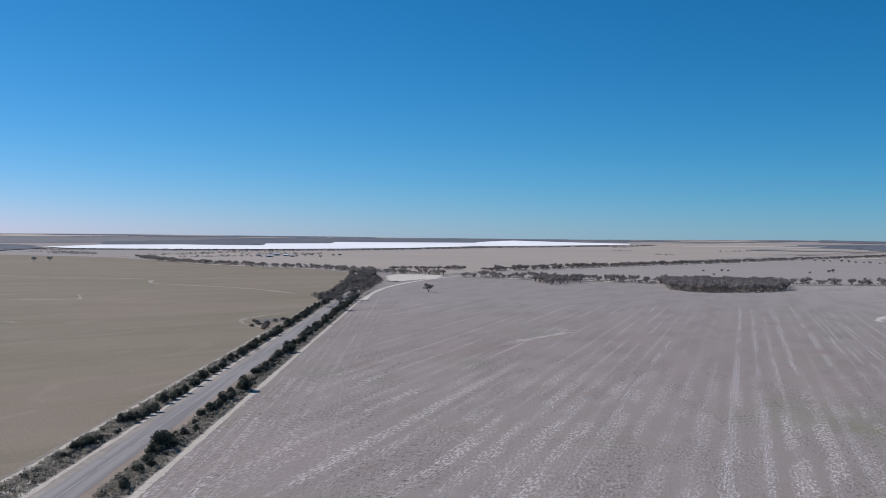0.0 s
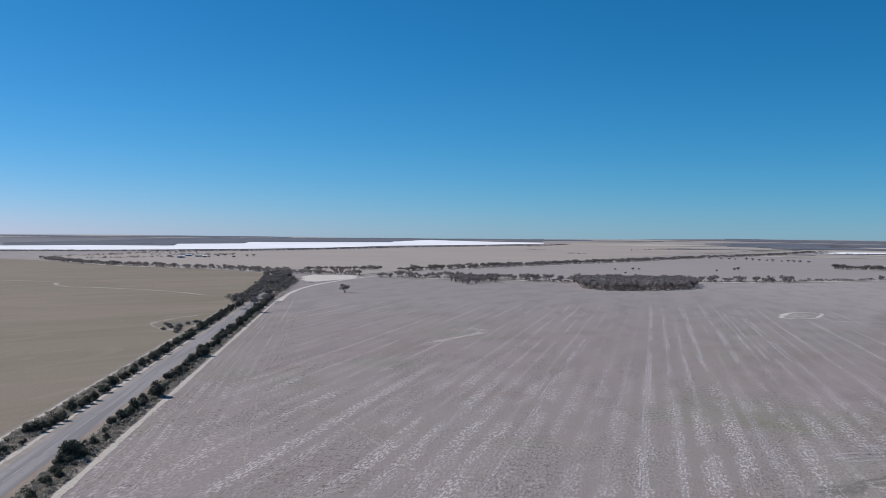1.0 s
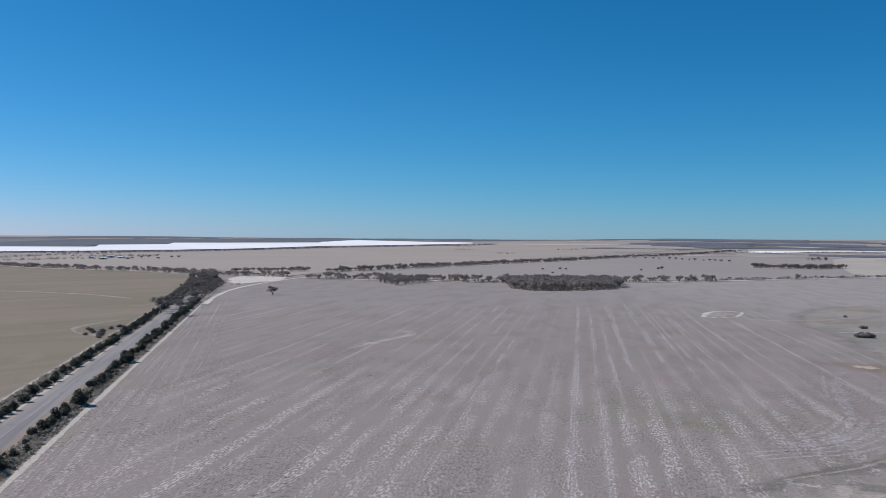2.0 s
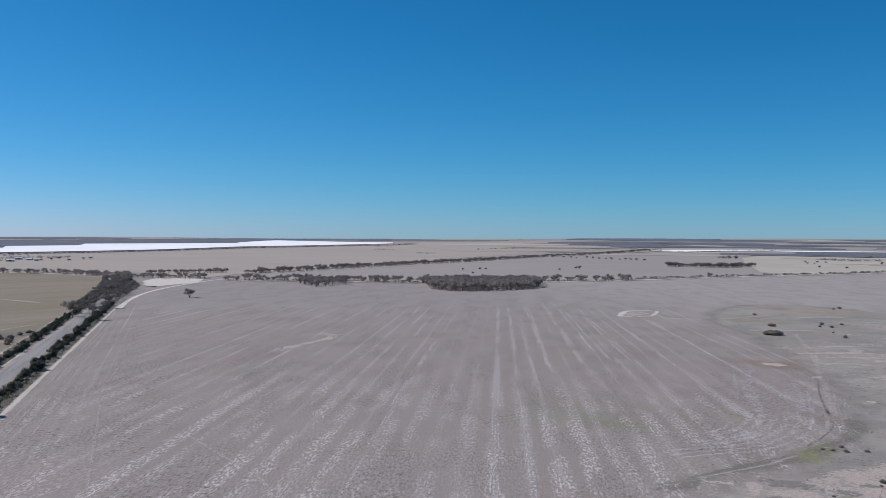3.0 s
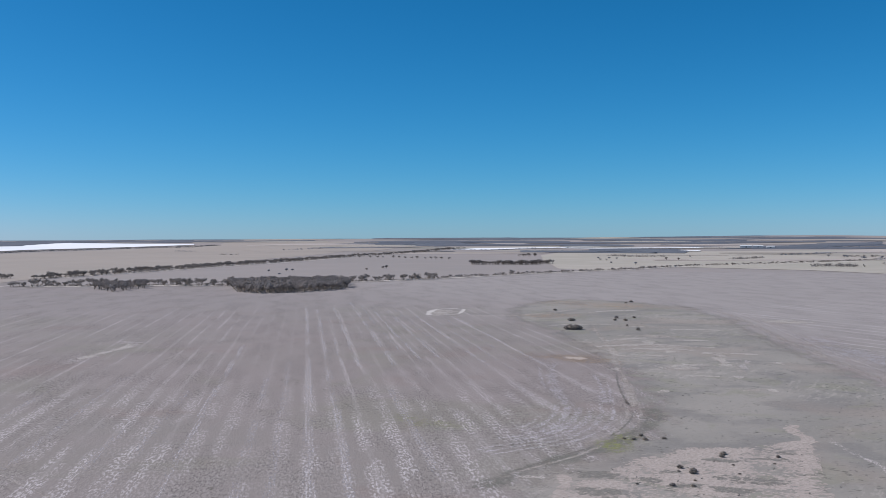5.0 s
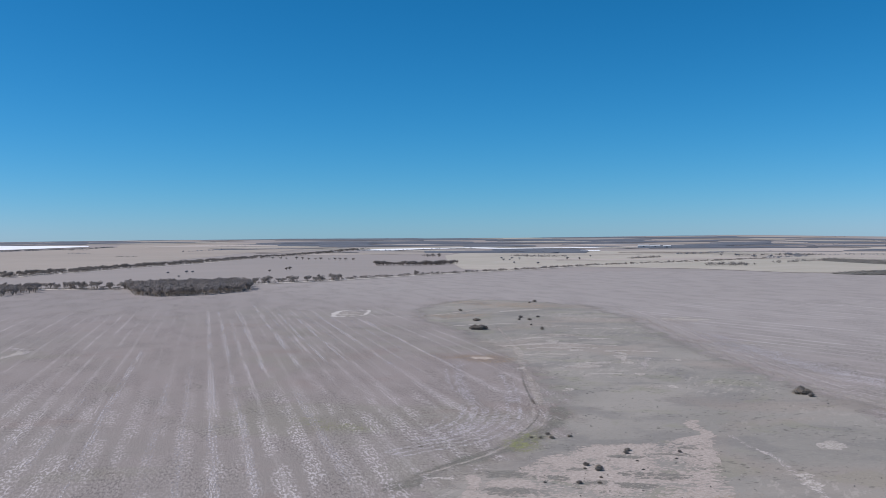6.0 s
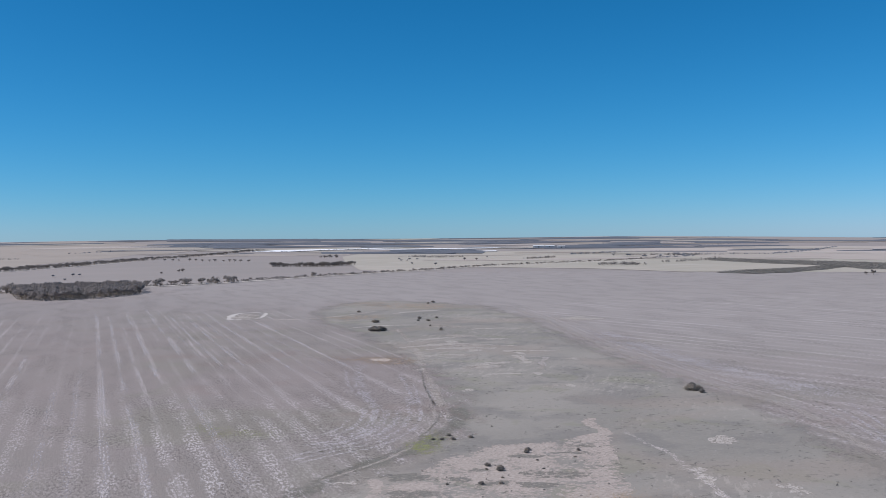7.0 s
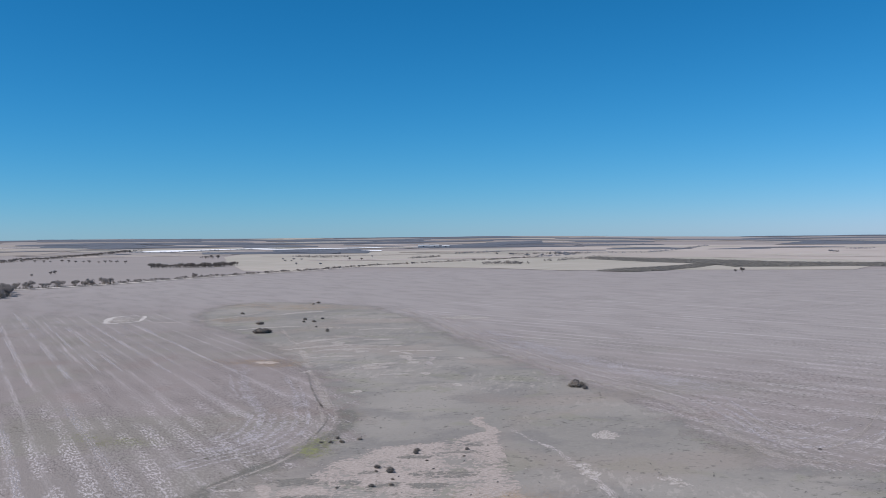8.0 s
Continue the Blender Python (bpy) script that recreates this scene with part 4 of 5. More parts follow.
for y, dx, size in ((155, 8.9, 0.65), (158, 7.8, 0.5), (167, 7.6, 0.75), (170, 8.8, 0.5), (174, 6.9, 0.6), (179.5, 6.0, 0.7), (181, 7.2, 0.6), (190, 6.7, 0.75), (197, 7.6, 0.6), (203, 8.6, 0.45), (209, 7.0, 0.5), (218, 6.3, 0.75), (225, 6.8, 0.85), (229, 7.8, 0.9), (235, 7.2, 0.95), (240, 7.9, 0.85), (245.5, 7.1, 0.8), (255.5, 8.6, 1.35), (258, 7.6, 1.0), (270, 7.8, 0.6), (285, 6.3, 1.05), (291, 7.4, 0.9), (297, 6.9, 1.1), (303, 8.0, 0.7)):
    bushes.put(road_x(y) + dx, y, size * rng.uniform(0.95, 1.1))
y = 312.0
while y < 660:
    x = road_x(y) + 7.2 - 0.002 * (y - 200) + rng.uniform(-1.2, 1.6)
    bushes.put(x, y, rng.uniform(0.75, 1.35))
    y += rng.uniform(2.8, 5.2)


def shrub_stuff(name, places, label, category, leaf, low, high, count, size, lean=1.0):
    """Low plants too many to count, in one mesh."""
    r = random.Random(len(places))
    v, f = [], []
    for x, y in places:
        h = r.uniform(low, high)
        leaf_cloud(v, f, r, Vector((x, y, height(x, y) + h * 0.45)), (h * 0.75 * lean, h * 0.75 * lean, h * 0.5), count, size * h, 0.2)
    return tagged(mesh_object(name, v, f, leaf), label, category, kind="stuff")


heath = [(road_x(y) + rng.uniform(5.0, 10.4), y) for y in (100 + 440 * rng.random() ** 1.5 for _ in range(4200))]
heath += [(road_x(y) - rng.uniform(6.2, 12.2), y) for y in (100 + 440 * rng.random() ** 1.5 for _ in range(4200))]
shrub_stuff("heath", heath, "low grey-green saltbush and dry heath on the verges", "shrubs", LEAF_GREY, 0.35, 0.9, 22, 0.42)
heath_dark = [(road_x(y) + rng.uniform(5.6, 9.3), y) for y in (rng.uniform(100, 330) for _ in range(190))]
heath_dark += [(road_x(y) - rng.uniform(7.0, 10.5), y) for y in (rng.uniform(100, 330) for _ in range(110))]
shrub_stuff("scrub", heath_dark, "dark green low scrub between the verge bushes", "shrubs", LEAF_BUSH, 0.6, 1.4, 40, 0.36)


class Forest:
    """Trees of several stands. The nearest stand as things of their own; those past them are joined, one mesh for each stand."""

    def __init__(self):
        self.stands, self.sites = [], []

    def stand(self, makers, far_label):
        self.stands.append((makers, far_label))
        return len(self.stands) - 1

    def add(self, stand, places, low, high):
        for x, y in places:
            self.sites.append((math.hypot(x, y), stand, x, y, 1.1 * rng.uniform(low, high), rng.random() * 360))

    def grow(self, single):
        self.sites.sort()
        built, joined = {}, {}
        for i, (_, stand, x, y, s, turn) in enumerate(self.sites):
            makers, _ = self.stands[stand]
            kind = (stand, rng.randrange(len(makers)))
            m = pose(x, y, height(x, y), 0, 0, turn)
            if i < single:
                if kind not in built:
                    built[kind] = makers[kind[1]]()
                    built[kind].matrix_basis = m
                else:
                    copy_thing(built[kind], m @ Matrix.Scale(s, 4))
            else:
                joined.setdefault(stand, []).append((kind, m @ Matrix.Scale(s, 4)))
        for stand, items in joined.items():
            makers, label = self.stands[stand]
            moulds, spare = {}, []
            for kind, _ in items:
                if kind not in moulds:
                    root = built.get(kind)
                    if root is None:
                        root = makers[kind[1]]()
                        spare.append(root)
                    moulds[kind] = [([v.co.copy() for v in c.data.vertices], [tuple(p.vertices) for p in c.data.polygons], c.data.materials[0]) for c in root.children]
            verts, faces, index, mats = [], [], [], []
            for kind, m in items:
                for co, polys, mat in moulds[kind]:
                    if mat not in mats:
                        mats.append(mat)
                    b = len(verts)
                    verts += [m @ c for c in co]
                    faces += [tuple(b + j for j in p) for p in polys]
                    index += [mats.index(mat)] * len(polys)
            ob = mesh_object("tree_belt", verts, faces, mats[0])
            for mat in mats[1:]:
                ob.data.materials.append(mat)
            ob.data.polygons.foreach_set("material_index", index)
            tagged(ob, label, "tree belt", kind="stuff")
            for root in spare:
                for c in (*root.children, root):
                    bpy.data.objects.remove(c)


forest = Forest()

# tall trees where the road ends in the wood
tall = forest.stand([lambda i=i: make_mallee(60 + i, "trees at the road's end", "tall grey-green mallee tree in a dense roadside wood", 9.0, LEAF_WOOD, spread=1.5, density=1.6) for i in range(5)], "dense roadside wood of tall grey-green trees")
for i in range(190):
    y = 540 + 475 * (i / 190) ** 0.85 + rng.uniform(-6, 6)
    k = min(1.0, max(0.0, (y - 530) / 290))
    d = rng.uniform(-9 - 6 * k, 8 + 2 * k)
    if abs(d) > 4.4 or y > 760:
        forest.add(tall, [(road_x(y) + d - 12 * max(0.0, y - 840) / 176, y)], 0.36 + 0.22 * k, 0.52 + 0.30 * k)

# tree belts
belt = forest.stand([lambda i=i: make_mallee(80 + i, "trees of the paddock belts", "mallee tree with a thin umbrella crown along the paddock fence", 6.5, None, 1.5, 1.3) for i in range(6)], "belt of mallee trees along a paddock fence")
forest.add(belt, along([(33, 1019), (99, 993), (153, 977), (224, 926)], 3.0, 12) + along([(224, 933), (351, 945), (463, 971)], 3.6, 9), 0.35, 1.1)
forest.add(belt, along([(463, 971), (613, 1033), (723, 1071), (841, 1104), (1003, 1178), (1165, 1206), (1372, 1230), (1572, 1291)], 3.8, 5), 0.18, 0.55)
line = forest.stand([lambda i=i: make_mallee(80 + i, "trees of the paddock belts", "mallee tree with a thin umbrella crown along the paddock fence", 6.5, None, 1.5, 1.3) for i in range(6)], "far belt of mallee trees between two paddocks")
forest.add(line, along([(60, 1197), (119, 1260), (217, 1394), (401, 1636), (571, 1849)], 3.8, 9) + along([(571, 1849), (843, 2246), (1170, 2626), (1547, 3068)], 6, 12), 0.65, 1.15)
edge_belt = forest.stand([lambda i=i: make_mallee(80 + i, "trees of the paddock belts", "mallee tree with a thin umbrella crown along the paddock fence", 6.5, None, 1.5, 1.3) for i in range(6)], "belt of mallee trees behind the dry pasture")
forest.add(edge_belt, along([(-500, 1620), (-391, 1416), (-327, 1347), (-237, 1268), (-158, 1219), (-88, 1133), (-40, 1074), (10, 1066)], 3.2, 10) + along([(-59, 1195), (-18, 1224), (38, 1232)], 2.5, 10), 0.5, 0.95)
forest.add(line, along([(817, 2178), (864, 2073), (883, 1953), (901, 1845), (919, 1774)], 30, 4), 0.6, 1.0)
forest.add(line, along([(772, 1459), (829, 1393), (910, 1433)], 1.6, 16) + along([(1209, 2031), (1258, 2026)], 6, 14), 0.6, 1.2)

# the grove in the stubble
grove = forest.stand([lambda i=i: make_mallee(110 + i, "trees of the grove in the stubble", "grey-brown mallee tree in a thick grove", 6.6, LEAF_GROVE, 1.2, 1.15) for i in range(6)], "thick grove of grey-brown mallee trees in the stubble")
forest.add(grove, spread([(230, 965), (200, 814), (208, 785), (241, 776), (295, 809), (313, 842), (346, 940)], 6.0), 0.75, 1.12)
forest.add(grove, spread([(94, 915), (103, 865), (142, 921), (151, 978), (105, 1004)], 7.5), 0.6, 1.0)
forest.grow(280)
for name, places in (
    ("dry undergrowth below the paddock belts", along([(33, 1019), (153, 977), (224, 930), (463, 973)], 1.6, 12) + along([(463, 973), (723, 1071), (1003, 1178), (1372, 1230)], 5, 4)),
    ("dry undergrowth below the far belts", along([(60, 1197), (217, 1394), (401, 1636), (571, 1849), (843, 2246)], 3, 8)),
    ("dry undergrowth behind the pasture", along([(-500, 1620), (-327, 1347), (-158, 1219), (-88, 1133), (10, 1066)], 2.5, 8)),
    ("grey undergrowth of the grove", spread([(230, 965), (200, 814), (208, 785), (241, 776), (295, 809), (313, 842), (346, 940)], 5)),
    ("dark undergrowth of the roadside wood", [(x, y) for x, y in spread([(-76, 650), (-54, 660), (-50, 905), (-60, 1005), (-84, 958)], 4) if abs(x - road_x(y)) > 4.4 or y > 760]),
):
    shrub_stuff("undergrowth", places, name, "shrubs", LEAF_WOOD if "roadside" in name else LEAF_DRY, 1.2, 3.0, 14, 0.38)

# pale dry strips along the fences
for fence, wide in (([(33, 1006), (99, 982), (153, 964), (224, 918)], 14), ([(224, 916), (351, 934), (463, 962), (613, 1026), (723, 1064), (841, 1098), (1003, 1172), (1165, 1200), (1372, 1224), (1572, 1285)], 12), ([(60, 1188), (217, 1384), (401, 1626), (571, 1838), (843, 2236)], 14), ([(-500, 1606), (-327, 1335), (-158, 1208), (-88, 1122)], 12)):
    ribbon("fence_strip", fence, wide, CLEARING, 0.9, "pale dry strip along a paddock fence", "track", 0.5)

# trees standing alone
lone = Planter([lambda: make_mallee(131, "", "lone mallee tree standing in stubble", 6.2, LEAF_GUM, 1.3, 2.0)])
lone.put(-5.5, 730.8)
pair = Planter([lambda: make_mallee(133, "", "round dark tree in far pasture", 7.5, LEAF_HAZED, 1.7, 2.4)])
pair.put(-562, 1331)
pair.put(-555, 1367, 0.95)
for x, y, s in ((-267, 1820, 0.7), (-258, 1872, 0.9), (-252, 1927, 1.0), (-218, 1790, 0.9), (-210, 1942, 0.8), (-198, 1948, 0.9), (362, 1284, 0.6), (391, 1297, 0.7), (399, 1295, 0.6), (340, 1160, 0.5),
                (1464, 1699, 0.7), (1120, 1567, 0.7), (1132, 1562, 0.6), (992, 1356, 0.7), (989, 1284, 0.8), (1193, 1676, 0.8), (1200, 1647, 0.8), (1205, 1627, 0.7), (2132, 897, 1.1), (2122, 885, 0.9),
                (1749, 1560, 0.9), (1701, 1474, 1.0), (1686, 1454, 0.9), (1611, 1347, 0.9), (1663, 1348, 1.0), (1631, 1368, 0.9)):
    pair.put(x, y, s * 0.9)
for x, y, s in ((601, 1030, 0.9), (1263, 1538, 0.9), (1270, 1509, 0.8), (1047, 549, 0.85), (1046, 557, 0.5), (552, 1331, 0.7), (563, 1343, 0.8), (507, 1285, 0.5)):
    lone.put(x, y, s)
spots = Planter([lambda: make_bush(150, "", 0.8, LEAF_WOOD), lambda: make_bush(151, "", 0.75, LEAF_SHRUB)])
for x, y, s in ((121.5, 144.5, 0.5), (123, 146, 0.45), (136, 152.5, 0.4), (138, 154, 0.45), (120, 147, 0.22), (133, 146, 0.18), (115, 137, 0.28), (107, 143, 0.18), (141, 143, 0.2), (129, 140, 0.18), (118, 140, 0.2),
                (-85.5, 454.8, 0.9), (-78.7, 442.7, 1.0), (-78.5, 463.4, 0.9), (-75.5, 472.1, 0.9), (-76.9, 424.1, 0.9), (-77.8, 432.8, 1.1), (-83, 446, 0.8), (-80, 452, 0.9), (-88, 462, 0.7), (-84, 436, 0.8)):
    spots.put(x, y, s, s * 0.75)

grey_bushes = Planter([lambda: make_bush(153, "", 0.8, LEAF_SHRUB), lambda: make_bush(154, "", 0.9, LEAF_GUM), lambda: make_bush(155, "", 0.7, LEAF_SHRUB)])
for x, y, s in ((261.4, 397.8, 1.1), (262.6, 397.0, 1.4), (264, 396, 1.7), (265.4, 395.2, 1.4), (266.8, 394.2, 1.0), (263.4, 398.4, 1.2), (290, 437, 1.1), (292, 437.5, 0.9), (322, 439, 0.8), (317, 424, 0.8), (313, 428, 0.6), (289, 377, 0.6), (293, 382, 0.5), (324, 505, 0.8), (412, 543, 0.9), (403, 537, 0.6), (332, 436, 0.6), (300, 400, 0.4), (228, 176, 0.6), (129, 176, 0.3), (137, 172, 0.35), (122, 149, 0.4), (112, 139, 0.35), (146, 147, 0.3), (132.5, 173, 0.4), (134.5, 177, 0.35), (130.5, 174.5, 0.3)):
    grey_bushes.put(x, y, s, s * 0.75)

grey_bushes.put(229.3, 181, 1.1, 0.95)
grey_bushes.put(231.2, 181.8, 1.0, 0.9)
grey_bushes.put(230.6, 179.6, 0.9, 0.8)

tufts = spread([(60.9, 70.7), (77.8, 159.5), (114, 171.4), (140.4, 187), (202.7, 273.3), (327, 477), (405, 460), (351, 359.6), (240.8, 179), (191.9, 110.2), (149.6, 62.8)], 7.0, 1.2)
shrub_stuff("tussock", tufts, "scattered dark tussocks on the rough ground", "tussocks", LEAF_WOOD, 0.10, 0.34, 5, 0.8)


# far woods and scrub
def wood(name, poly, gap, low, high, label, leaf, count=8, size=0.35, lift=0.7, soil=HAZED_SCRUB, rise=0.4, dome=0.0):
    if soil:
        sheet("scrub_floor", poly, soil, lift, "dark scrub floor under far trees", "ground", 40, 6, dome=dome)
    places = spread(poly, gap)
    r = random.Random(len(places))
    v, f = [], []
    for x, y in places:
        h = r.uniform(low, high) * (0.5 + noise.noise((x * 0.01, y * 0.01, 5.0)) + 0.5)
        leaf_cloud(v, f, r, Vector((x, y, height(x, y) + lift + h * rise)), (gap * 0.5, gap * 0.5, h * 0.5), count, size * gap, 0.3, 0.25, 1.6)
    return tagged(mesh_object(name, v, f, leaf), label, "woodland", kind="stuff")


LEAF_SCRUB = leaf_material("scrub_leaf", (0.17, 0.16, 0.148), (0.27, 0.255, 0.235))
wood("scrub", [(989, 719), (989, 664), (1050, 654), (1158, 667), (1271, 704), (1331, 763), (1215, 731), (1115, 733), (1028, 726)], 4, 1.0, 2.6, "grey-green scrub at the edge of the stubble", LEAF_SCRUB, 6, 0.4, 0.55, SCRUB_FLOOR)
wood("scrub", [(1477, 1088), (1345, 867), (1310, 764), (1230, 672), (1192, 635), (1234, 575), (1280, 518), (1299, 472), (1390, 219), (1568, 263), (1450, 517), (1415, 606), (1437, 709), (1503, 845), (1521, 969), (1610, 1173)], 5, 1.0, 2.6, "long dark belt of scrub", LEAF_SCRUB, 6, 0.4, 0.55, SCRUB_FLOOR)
for poly, gap, tag in (
    ([(-1083, 3076), (-867, 3241), (-640, 3313), (-638, 3588), (-441, 3773), (-422, 4026), (175, 4298), (462, 4909), (937, 4596), (1004, 4926), (236, 5069), (-844, 4540), (-1212, 3443)], 20, "dark woodland behind the salt lake"),
    ([(1844, 4565), (2386, 3997), (2612, 4374), (1974, 4888)], 20, "dark woodland on the far rise"),
    ([(1673, 3721), (1665, 3366), (1921, 3659), (2207, 3747), (1916, 4160)], 16, "dark woodland beside a salt pan"),
    ([(2209, 2437), (2581, 2381), (3029, 2449), (3326, 2687), (3040, 2640), (2600, 2570)], 18, "dark woodland on the far plain"),
    ([(3145, 1515), (3200, 1151), (3315, 744), (3847, 812), (3715, 1334), (3660, 1645)], 18, "dark woodland on the far rise"),
    ([(1613, 2380), (1794, 2104), (1989, 2308), (2130, 2536), (1873, 2652)], 14, "strip of dark scrub beyond pale fields"),
    ([(1488, 2496), (1634, 2324), (1727, 2140), (1847, 2288), (1767, 2515), (1610, 2699)], 16, "strip of dark scrub before a salt pan"),
    ([(1876, 3773), (2301, 3393), (2746, 3053), (3134, 2807), (3268, 2926), (2869, 3190), (2408, 3551), (1966, 3955)], 20, "long thin strip of far woodland"),
    ([(-931, 2027), (-982, 2373), (-1150, 2720), (-1482, 3024), (-1630, 2267)], 16, "dark woodland at the lake's end"),
):
    wood("woodland", poly, gap * 1.3, 1.0, 2.6, tag, LEAF_HAZED, 3, 0.11, 1.3, HAZED_SCRUB, 1.2, 2.4)
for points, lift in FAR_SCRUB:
    wood("woodland", points, 26, 1.0, 2.4, "scattered trees of a far scrub belt", LEAF_HAZED, 2, 0.09, lift, None, 0.3)


def hedge(points, gap, wide, label, leaf=None):
    far = max(math.hypot(*p) for p in points) > 2530
    shrub_stuff("tree_belt", along(points, gap * (1.0 if far else 0.6), wide), label, "tree belt", leaf or (LEAF_HAZED if far else LEAF_GUM), 3.0, 6.5, 16, 0.35)


hedge([(-939, 2234), (-806, 2287), (-640, 2371), (-467, 2509), (-276, 2748), (-127, 2986), (158, 3439), (508, 3727), (794, 3890), (922, 4027)], 2.4, 20, "dark line of trees on the near lake shore", LEAF_SHORE)
hedge([(-760, 1877), (-654, 1828)], 6, 12, "line of trees in far pasture")
hedge([(1425, 1948), (1395, 1801), (1473, 1795)], 5, 10, "dark hedge of trees between pale fields")
hedge([(1402, 1496), (1535, 1547)], 5, 8, "dark hedge of trees between pale fields")
hedge([(1824, 1767), (2052, 1829)], 6, 8, "dark hedge of trees between pale fields")
hedge([(1143, 1050), (1186, 1005)], 6, 12, "clump of trees in a pale field")
hedge([(598, 3258), (652, 3194)], 6, 14, "small clump of far trees")
hedge([(968, 3226), (1163, 3366)], 10, 12, "far line of trees")
hedge([(1572, 1291), (1768, 1349), (1989, 1567)], 8, 10, "line of trees between pale fields")
hedge([(1483, 2931), (1554, 2798), (1736, 2880), (1930, 2870)], 9, 14, "trees on the shore of the small salt pan")

hedge([(-539, 1777), (-510, 1886), (-487, 2010), (-474, 2212), (-381, 2416)], 14, 12, "loose rows of planted trees near a farm")
hedge([(-452, 1674), (-419, 1727), (-382, 1832), (-306, 1808)], 9, 12, "loose rows of planted trees near a farm")
hedge([(-409, 2099), (-330, 2042), (-290, 2152)], 7, 40, "farmyard trees round the sheds")
hedge([(-846, 1947), (-794, 1990), (-654, 1828)], 8, 12, "line of trees in far pasture")
hedge([(1935, 1495), (1938, 1391), (2068, 1327), (2407, 1450), (2939, 1659)], 11, 6, "thin line of trees along a far track")
hedge([(2998, 2006), (3075, 1945)], 8, 20, "dark clump of far trees")
hedge([(2908, 2186), (3209, 2241)], 16, 20, "scattered far trees")
hedge([(2601, 1021), (2667, 1005)], 7, 10, "dark clump of far trees")
hedge([(1856, 1800), (1920, 1784), (1986, 1762)], 7, 10, "row of tall trees between pale fields", LEAF_SHRUB)
hedge([(1802, 1560), (1804, 1515), (1862, 1508)], 9, 16, "scattered tall trees in a pale field")
hedge([(1862, 1492), (1863, 1438), (1921, 1423)], 4, 12, "thick dark hedge between pale fields", LEAF_WOOD)
hedge([(1171, 1076), (1204, 1063), (1189, 1003)], 5, 12, "clump of trees in a pale field", LEAF_WOOD)
hedge([(3626, 2428), (3763, 2392)], 9, 20, "dark clump of far trees")
hedge([(4014, 2982), (4160, 2908)], 10, 24, "dark clump of far trees")
hedge([(2196, 912), (2195, 904)], 3, 5, "pair of far trees", LEAF_WOOD)
hedge([(2553, 1026), (2623, 994)], 8, 10, "far line of trees")
hedge([(1331, 1068), (1398, 1081), (1586, 1140)], 12, 8, "thin line of trees beside the stubble", LEAF_WOOD)
hedge([(683, 3732), (752, 3692)], 7, 30, "dark clump of far trees before the salt lake", LEAF_SHORE)
hedge([(627, 2722), (678, 2694)], 8, 14, "small clump of far trees", LEAF_WOOD)
hedge([(1518, 3032), (1662, 3189)], 8, 20, "trees beside a salt pan", LEAF_SHORE)
hedge([(2460, 2243), (2666, 2317), (3029, 2449)], 14, 30, "scattered far trees")


# farm buildings
def steel(name, a, b):
    k = Mat(name)
    n = k.noise(0.6, 4)
    k.p.inputs["Metallic"].default_value = 0.3
    return k.done(k.mix(n, a, b), 0.45)


ROOF_STEEL, WALL_STEEL = steel("white_roof_sheet", (0.80, 0.80, 0.80), (0.70, 0.70, 0.70)), steel("grey_wall_sheet", (0.45, 0.46, 0.47), (0.36, 0.36, 0.37))
BAY_SHADE = steel("bay_shade", (0.03, 0.03, 0.03), (0.05, 0.05, 0.05))


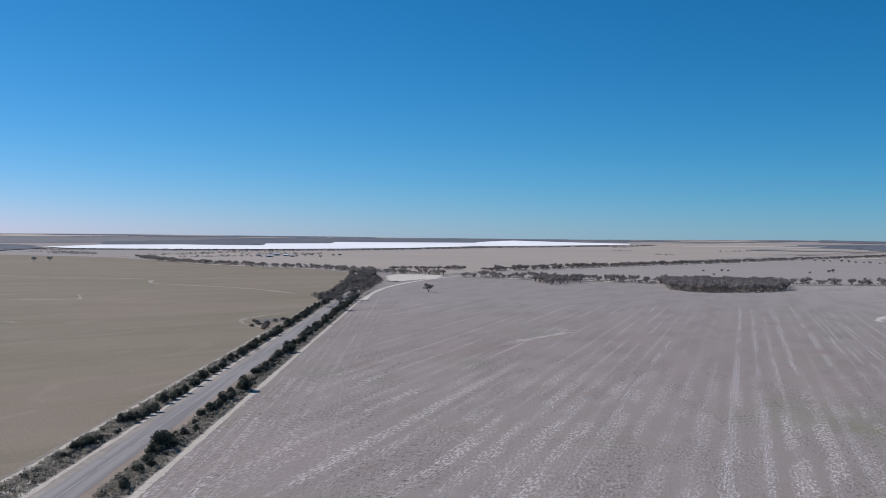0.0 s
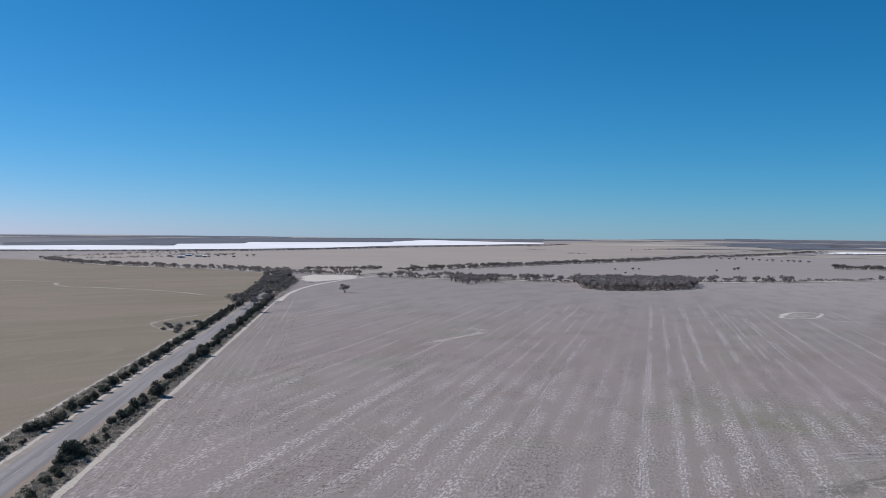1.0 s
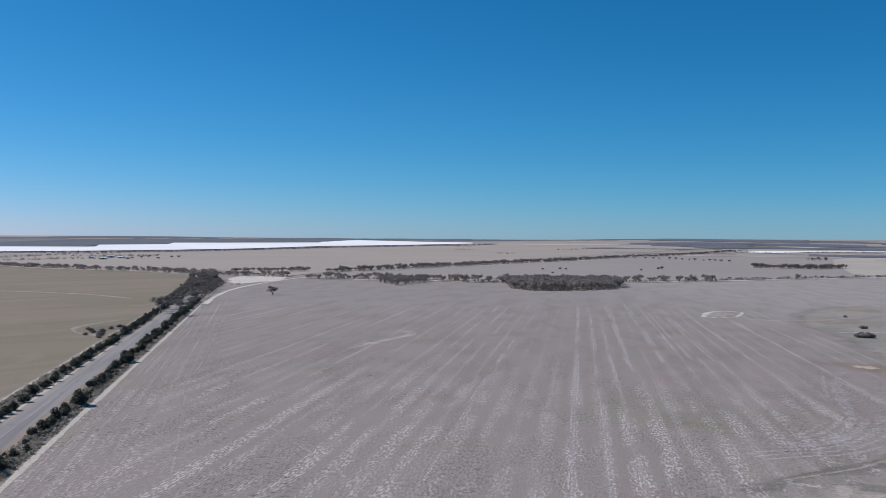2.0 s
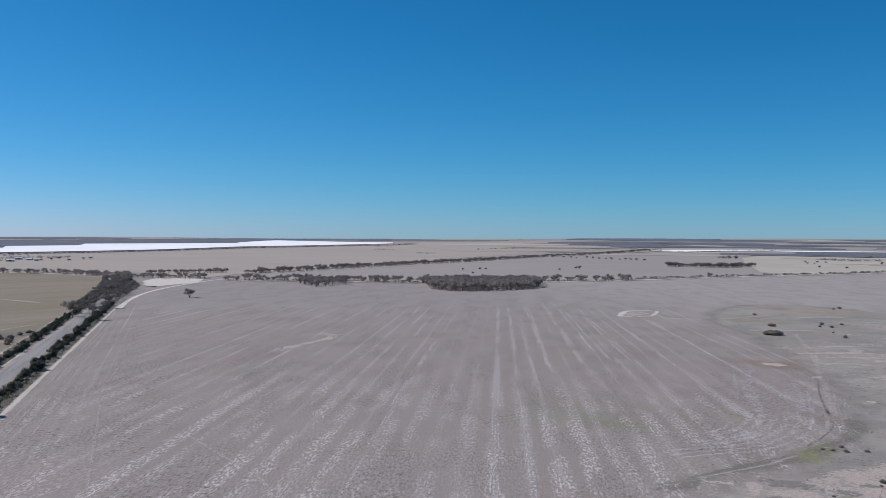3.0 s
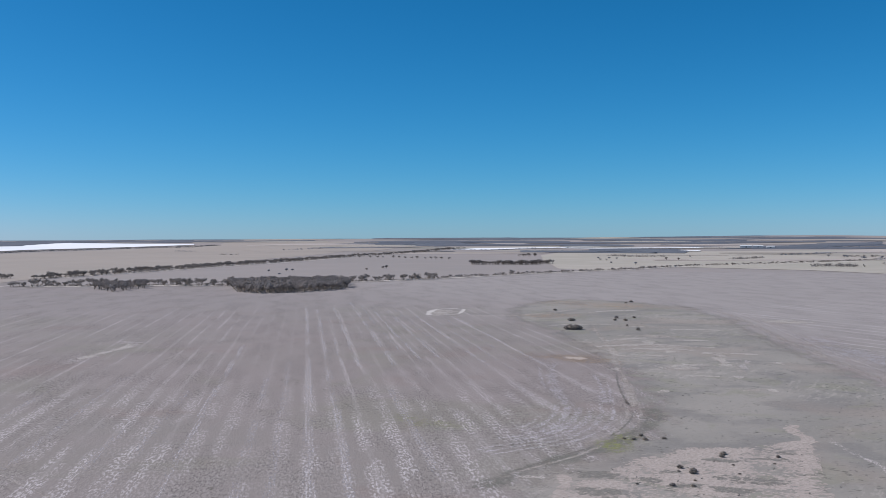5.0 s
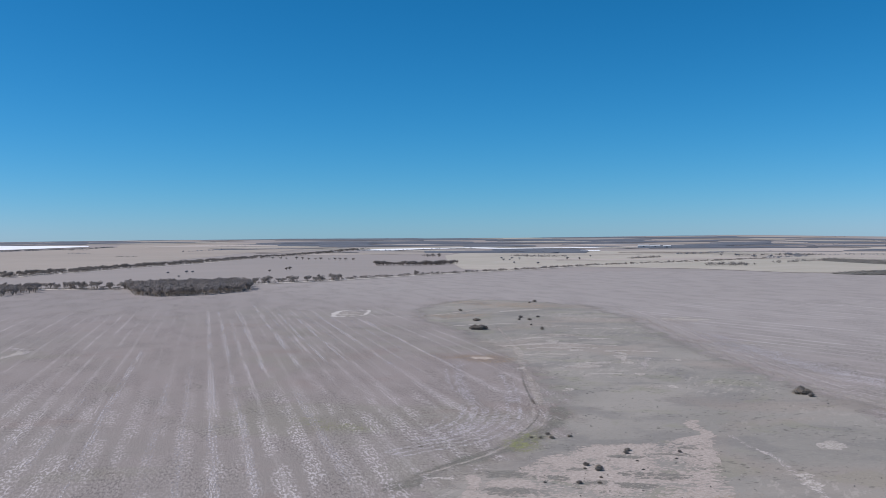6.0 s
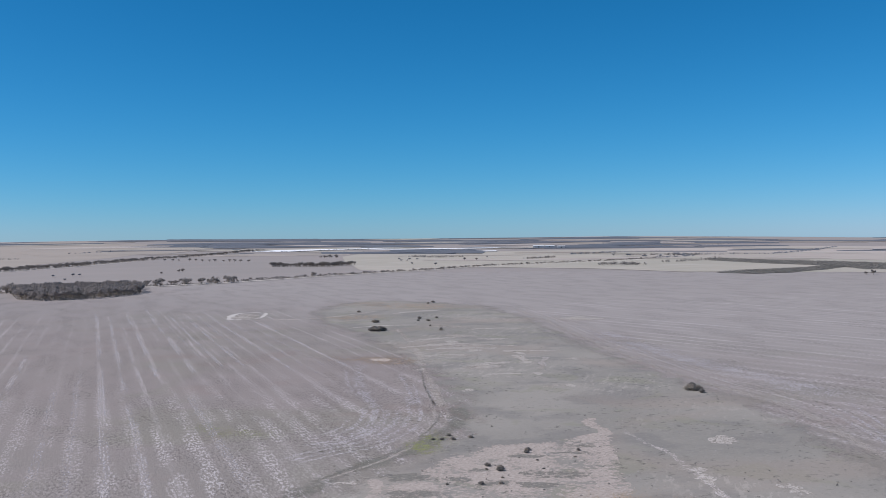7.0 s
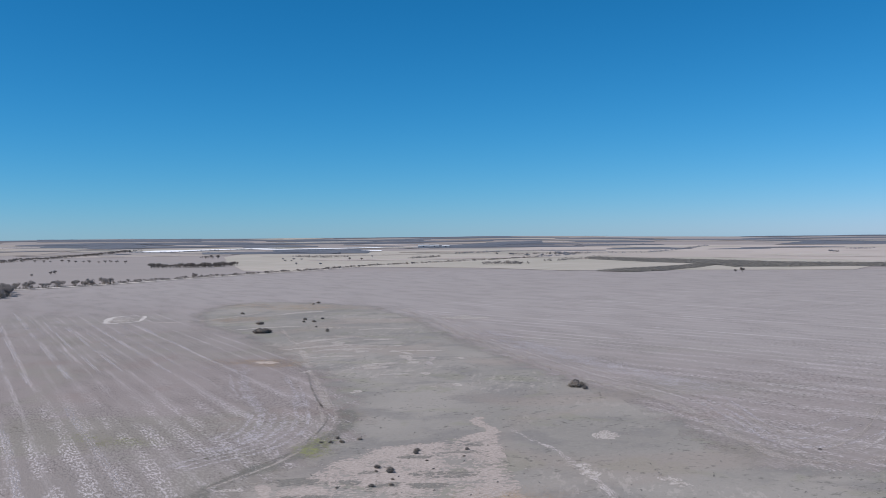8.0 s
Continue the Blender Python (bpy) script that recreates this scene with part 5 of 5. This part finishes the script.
def farm_shed(x, y, long, wide, high, turn):
    """Gabled steel shed; a dark panel on one closed wall stands for an open bay."""
    root = new("farm_shed")
    tagged(root, "white-roofed steel farm shed", "shed", "farm sheds")
    l, w, h, r = long / 2, wide / 2, high, high + wide * 0.16
    t = 0.15
    for sy in (-1, 1):
        a, b = sy * w, sy * (w - t)
        mesh_object("wall", [(-l, a, 0), (l, a, 0), (l, a, h), (-l, a, h), (-l, b, 0), (l, b, 0), (l, b, h), (-l, b, h)], [(0, 1, 2, 3), (4, 5, 6, 7), (0, 1, 5, 4), (3, 2, 6, 7), (0, 3, 7, 4), (1, 2, 6, 5)], WALL_STEEL, root)
        e = sy * (w + 0.3)
        mesh_object("roof", [(-l - 0.3, e, h - 0.05), (l + 0.3, e, h - 0.05), (l + 0.3, 0, r), (-l - 0.3, 0, r), (-l - 0.3, e, h + 0.1), (l + 0.3, e, h + 0.1), (l + 0.3, 0, r + 0.15), (-l - 0.3, 0, r + 0.15)],
                    [(4, 5, 6, 7), (0, 1, 2, 3), (0, 1, 5, 4), (0, 3, 7, 4), (1, 2, 6, 5)], ROOF_STEEL, root)
    for sx in (-1, 1):
        c, d = sx * (l - t), sx * (l - 2 * t)
        mesh_object("gable", [(c, -w + t, 0), (c, w - t, 0), (c, w - t, h), (c, 0, r - 0.1), (c, -w + t, h), (d, -w + t, 0), (d, w - t, 0), (d, w - t, h), (d, 0, r - 0.1), (d, -w + t, h)],
                    [(0, 1, 2, 3, 4), (5, 6, 7, 8, 9)], WALL_STEEL, root)
    # near-black panel: the shade inside a bay painted onto the closed wall
    v = [(-1.8, -w - 0.05, 0), (1.8, -w - 0.05, 0), (1.8, -w - 0.05, h * 0.8), (-1.8, -w - 0.05, h * 0.8)]
    mesh_object("door", v + [(p[0], -w - 0.005, p[2]) for p in v], [(0, 1, 2, 3), (4, 5, 6, 7), (0, 1, 5, 4), (1, 2, 6, 5), (2, 3, 7, 6), (3, 0, 4, 7)], BAY_SHADE, root)
    root.matrix_basis = pose(x, y, height(x, y), 0, 0, turn)
    return root


for x, y, a, b, c, d in ((-316, 1804, 13, 8, 3.2, 10), (-329, 1953, 15, 8, 3.2, 40), (-301, 1908, 11, 7, 3, -15), (-353, 1893, 10, 6, 3, 75), (-282, 1865, 9, 6, 2.8, 5), (2403, 2498, 40, 18, 7, -40), (2419, 2458, 34, 16, 7, -40), (2432, 2413, 26, 14, 6, -40)):
    farm_shed(x, y, a, b, c, d)
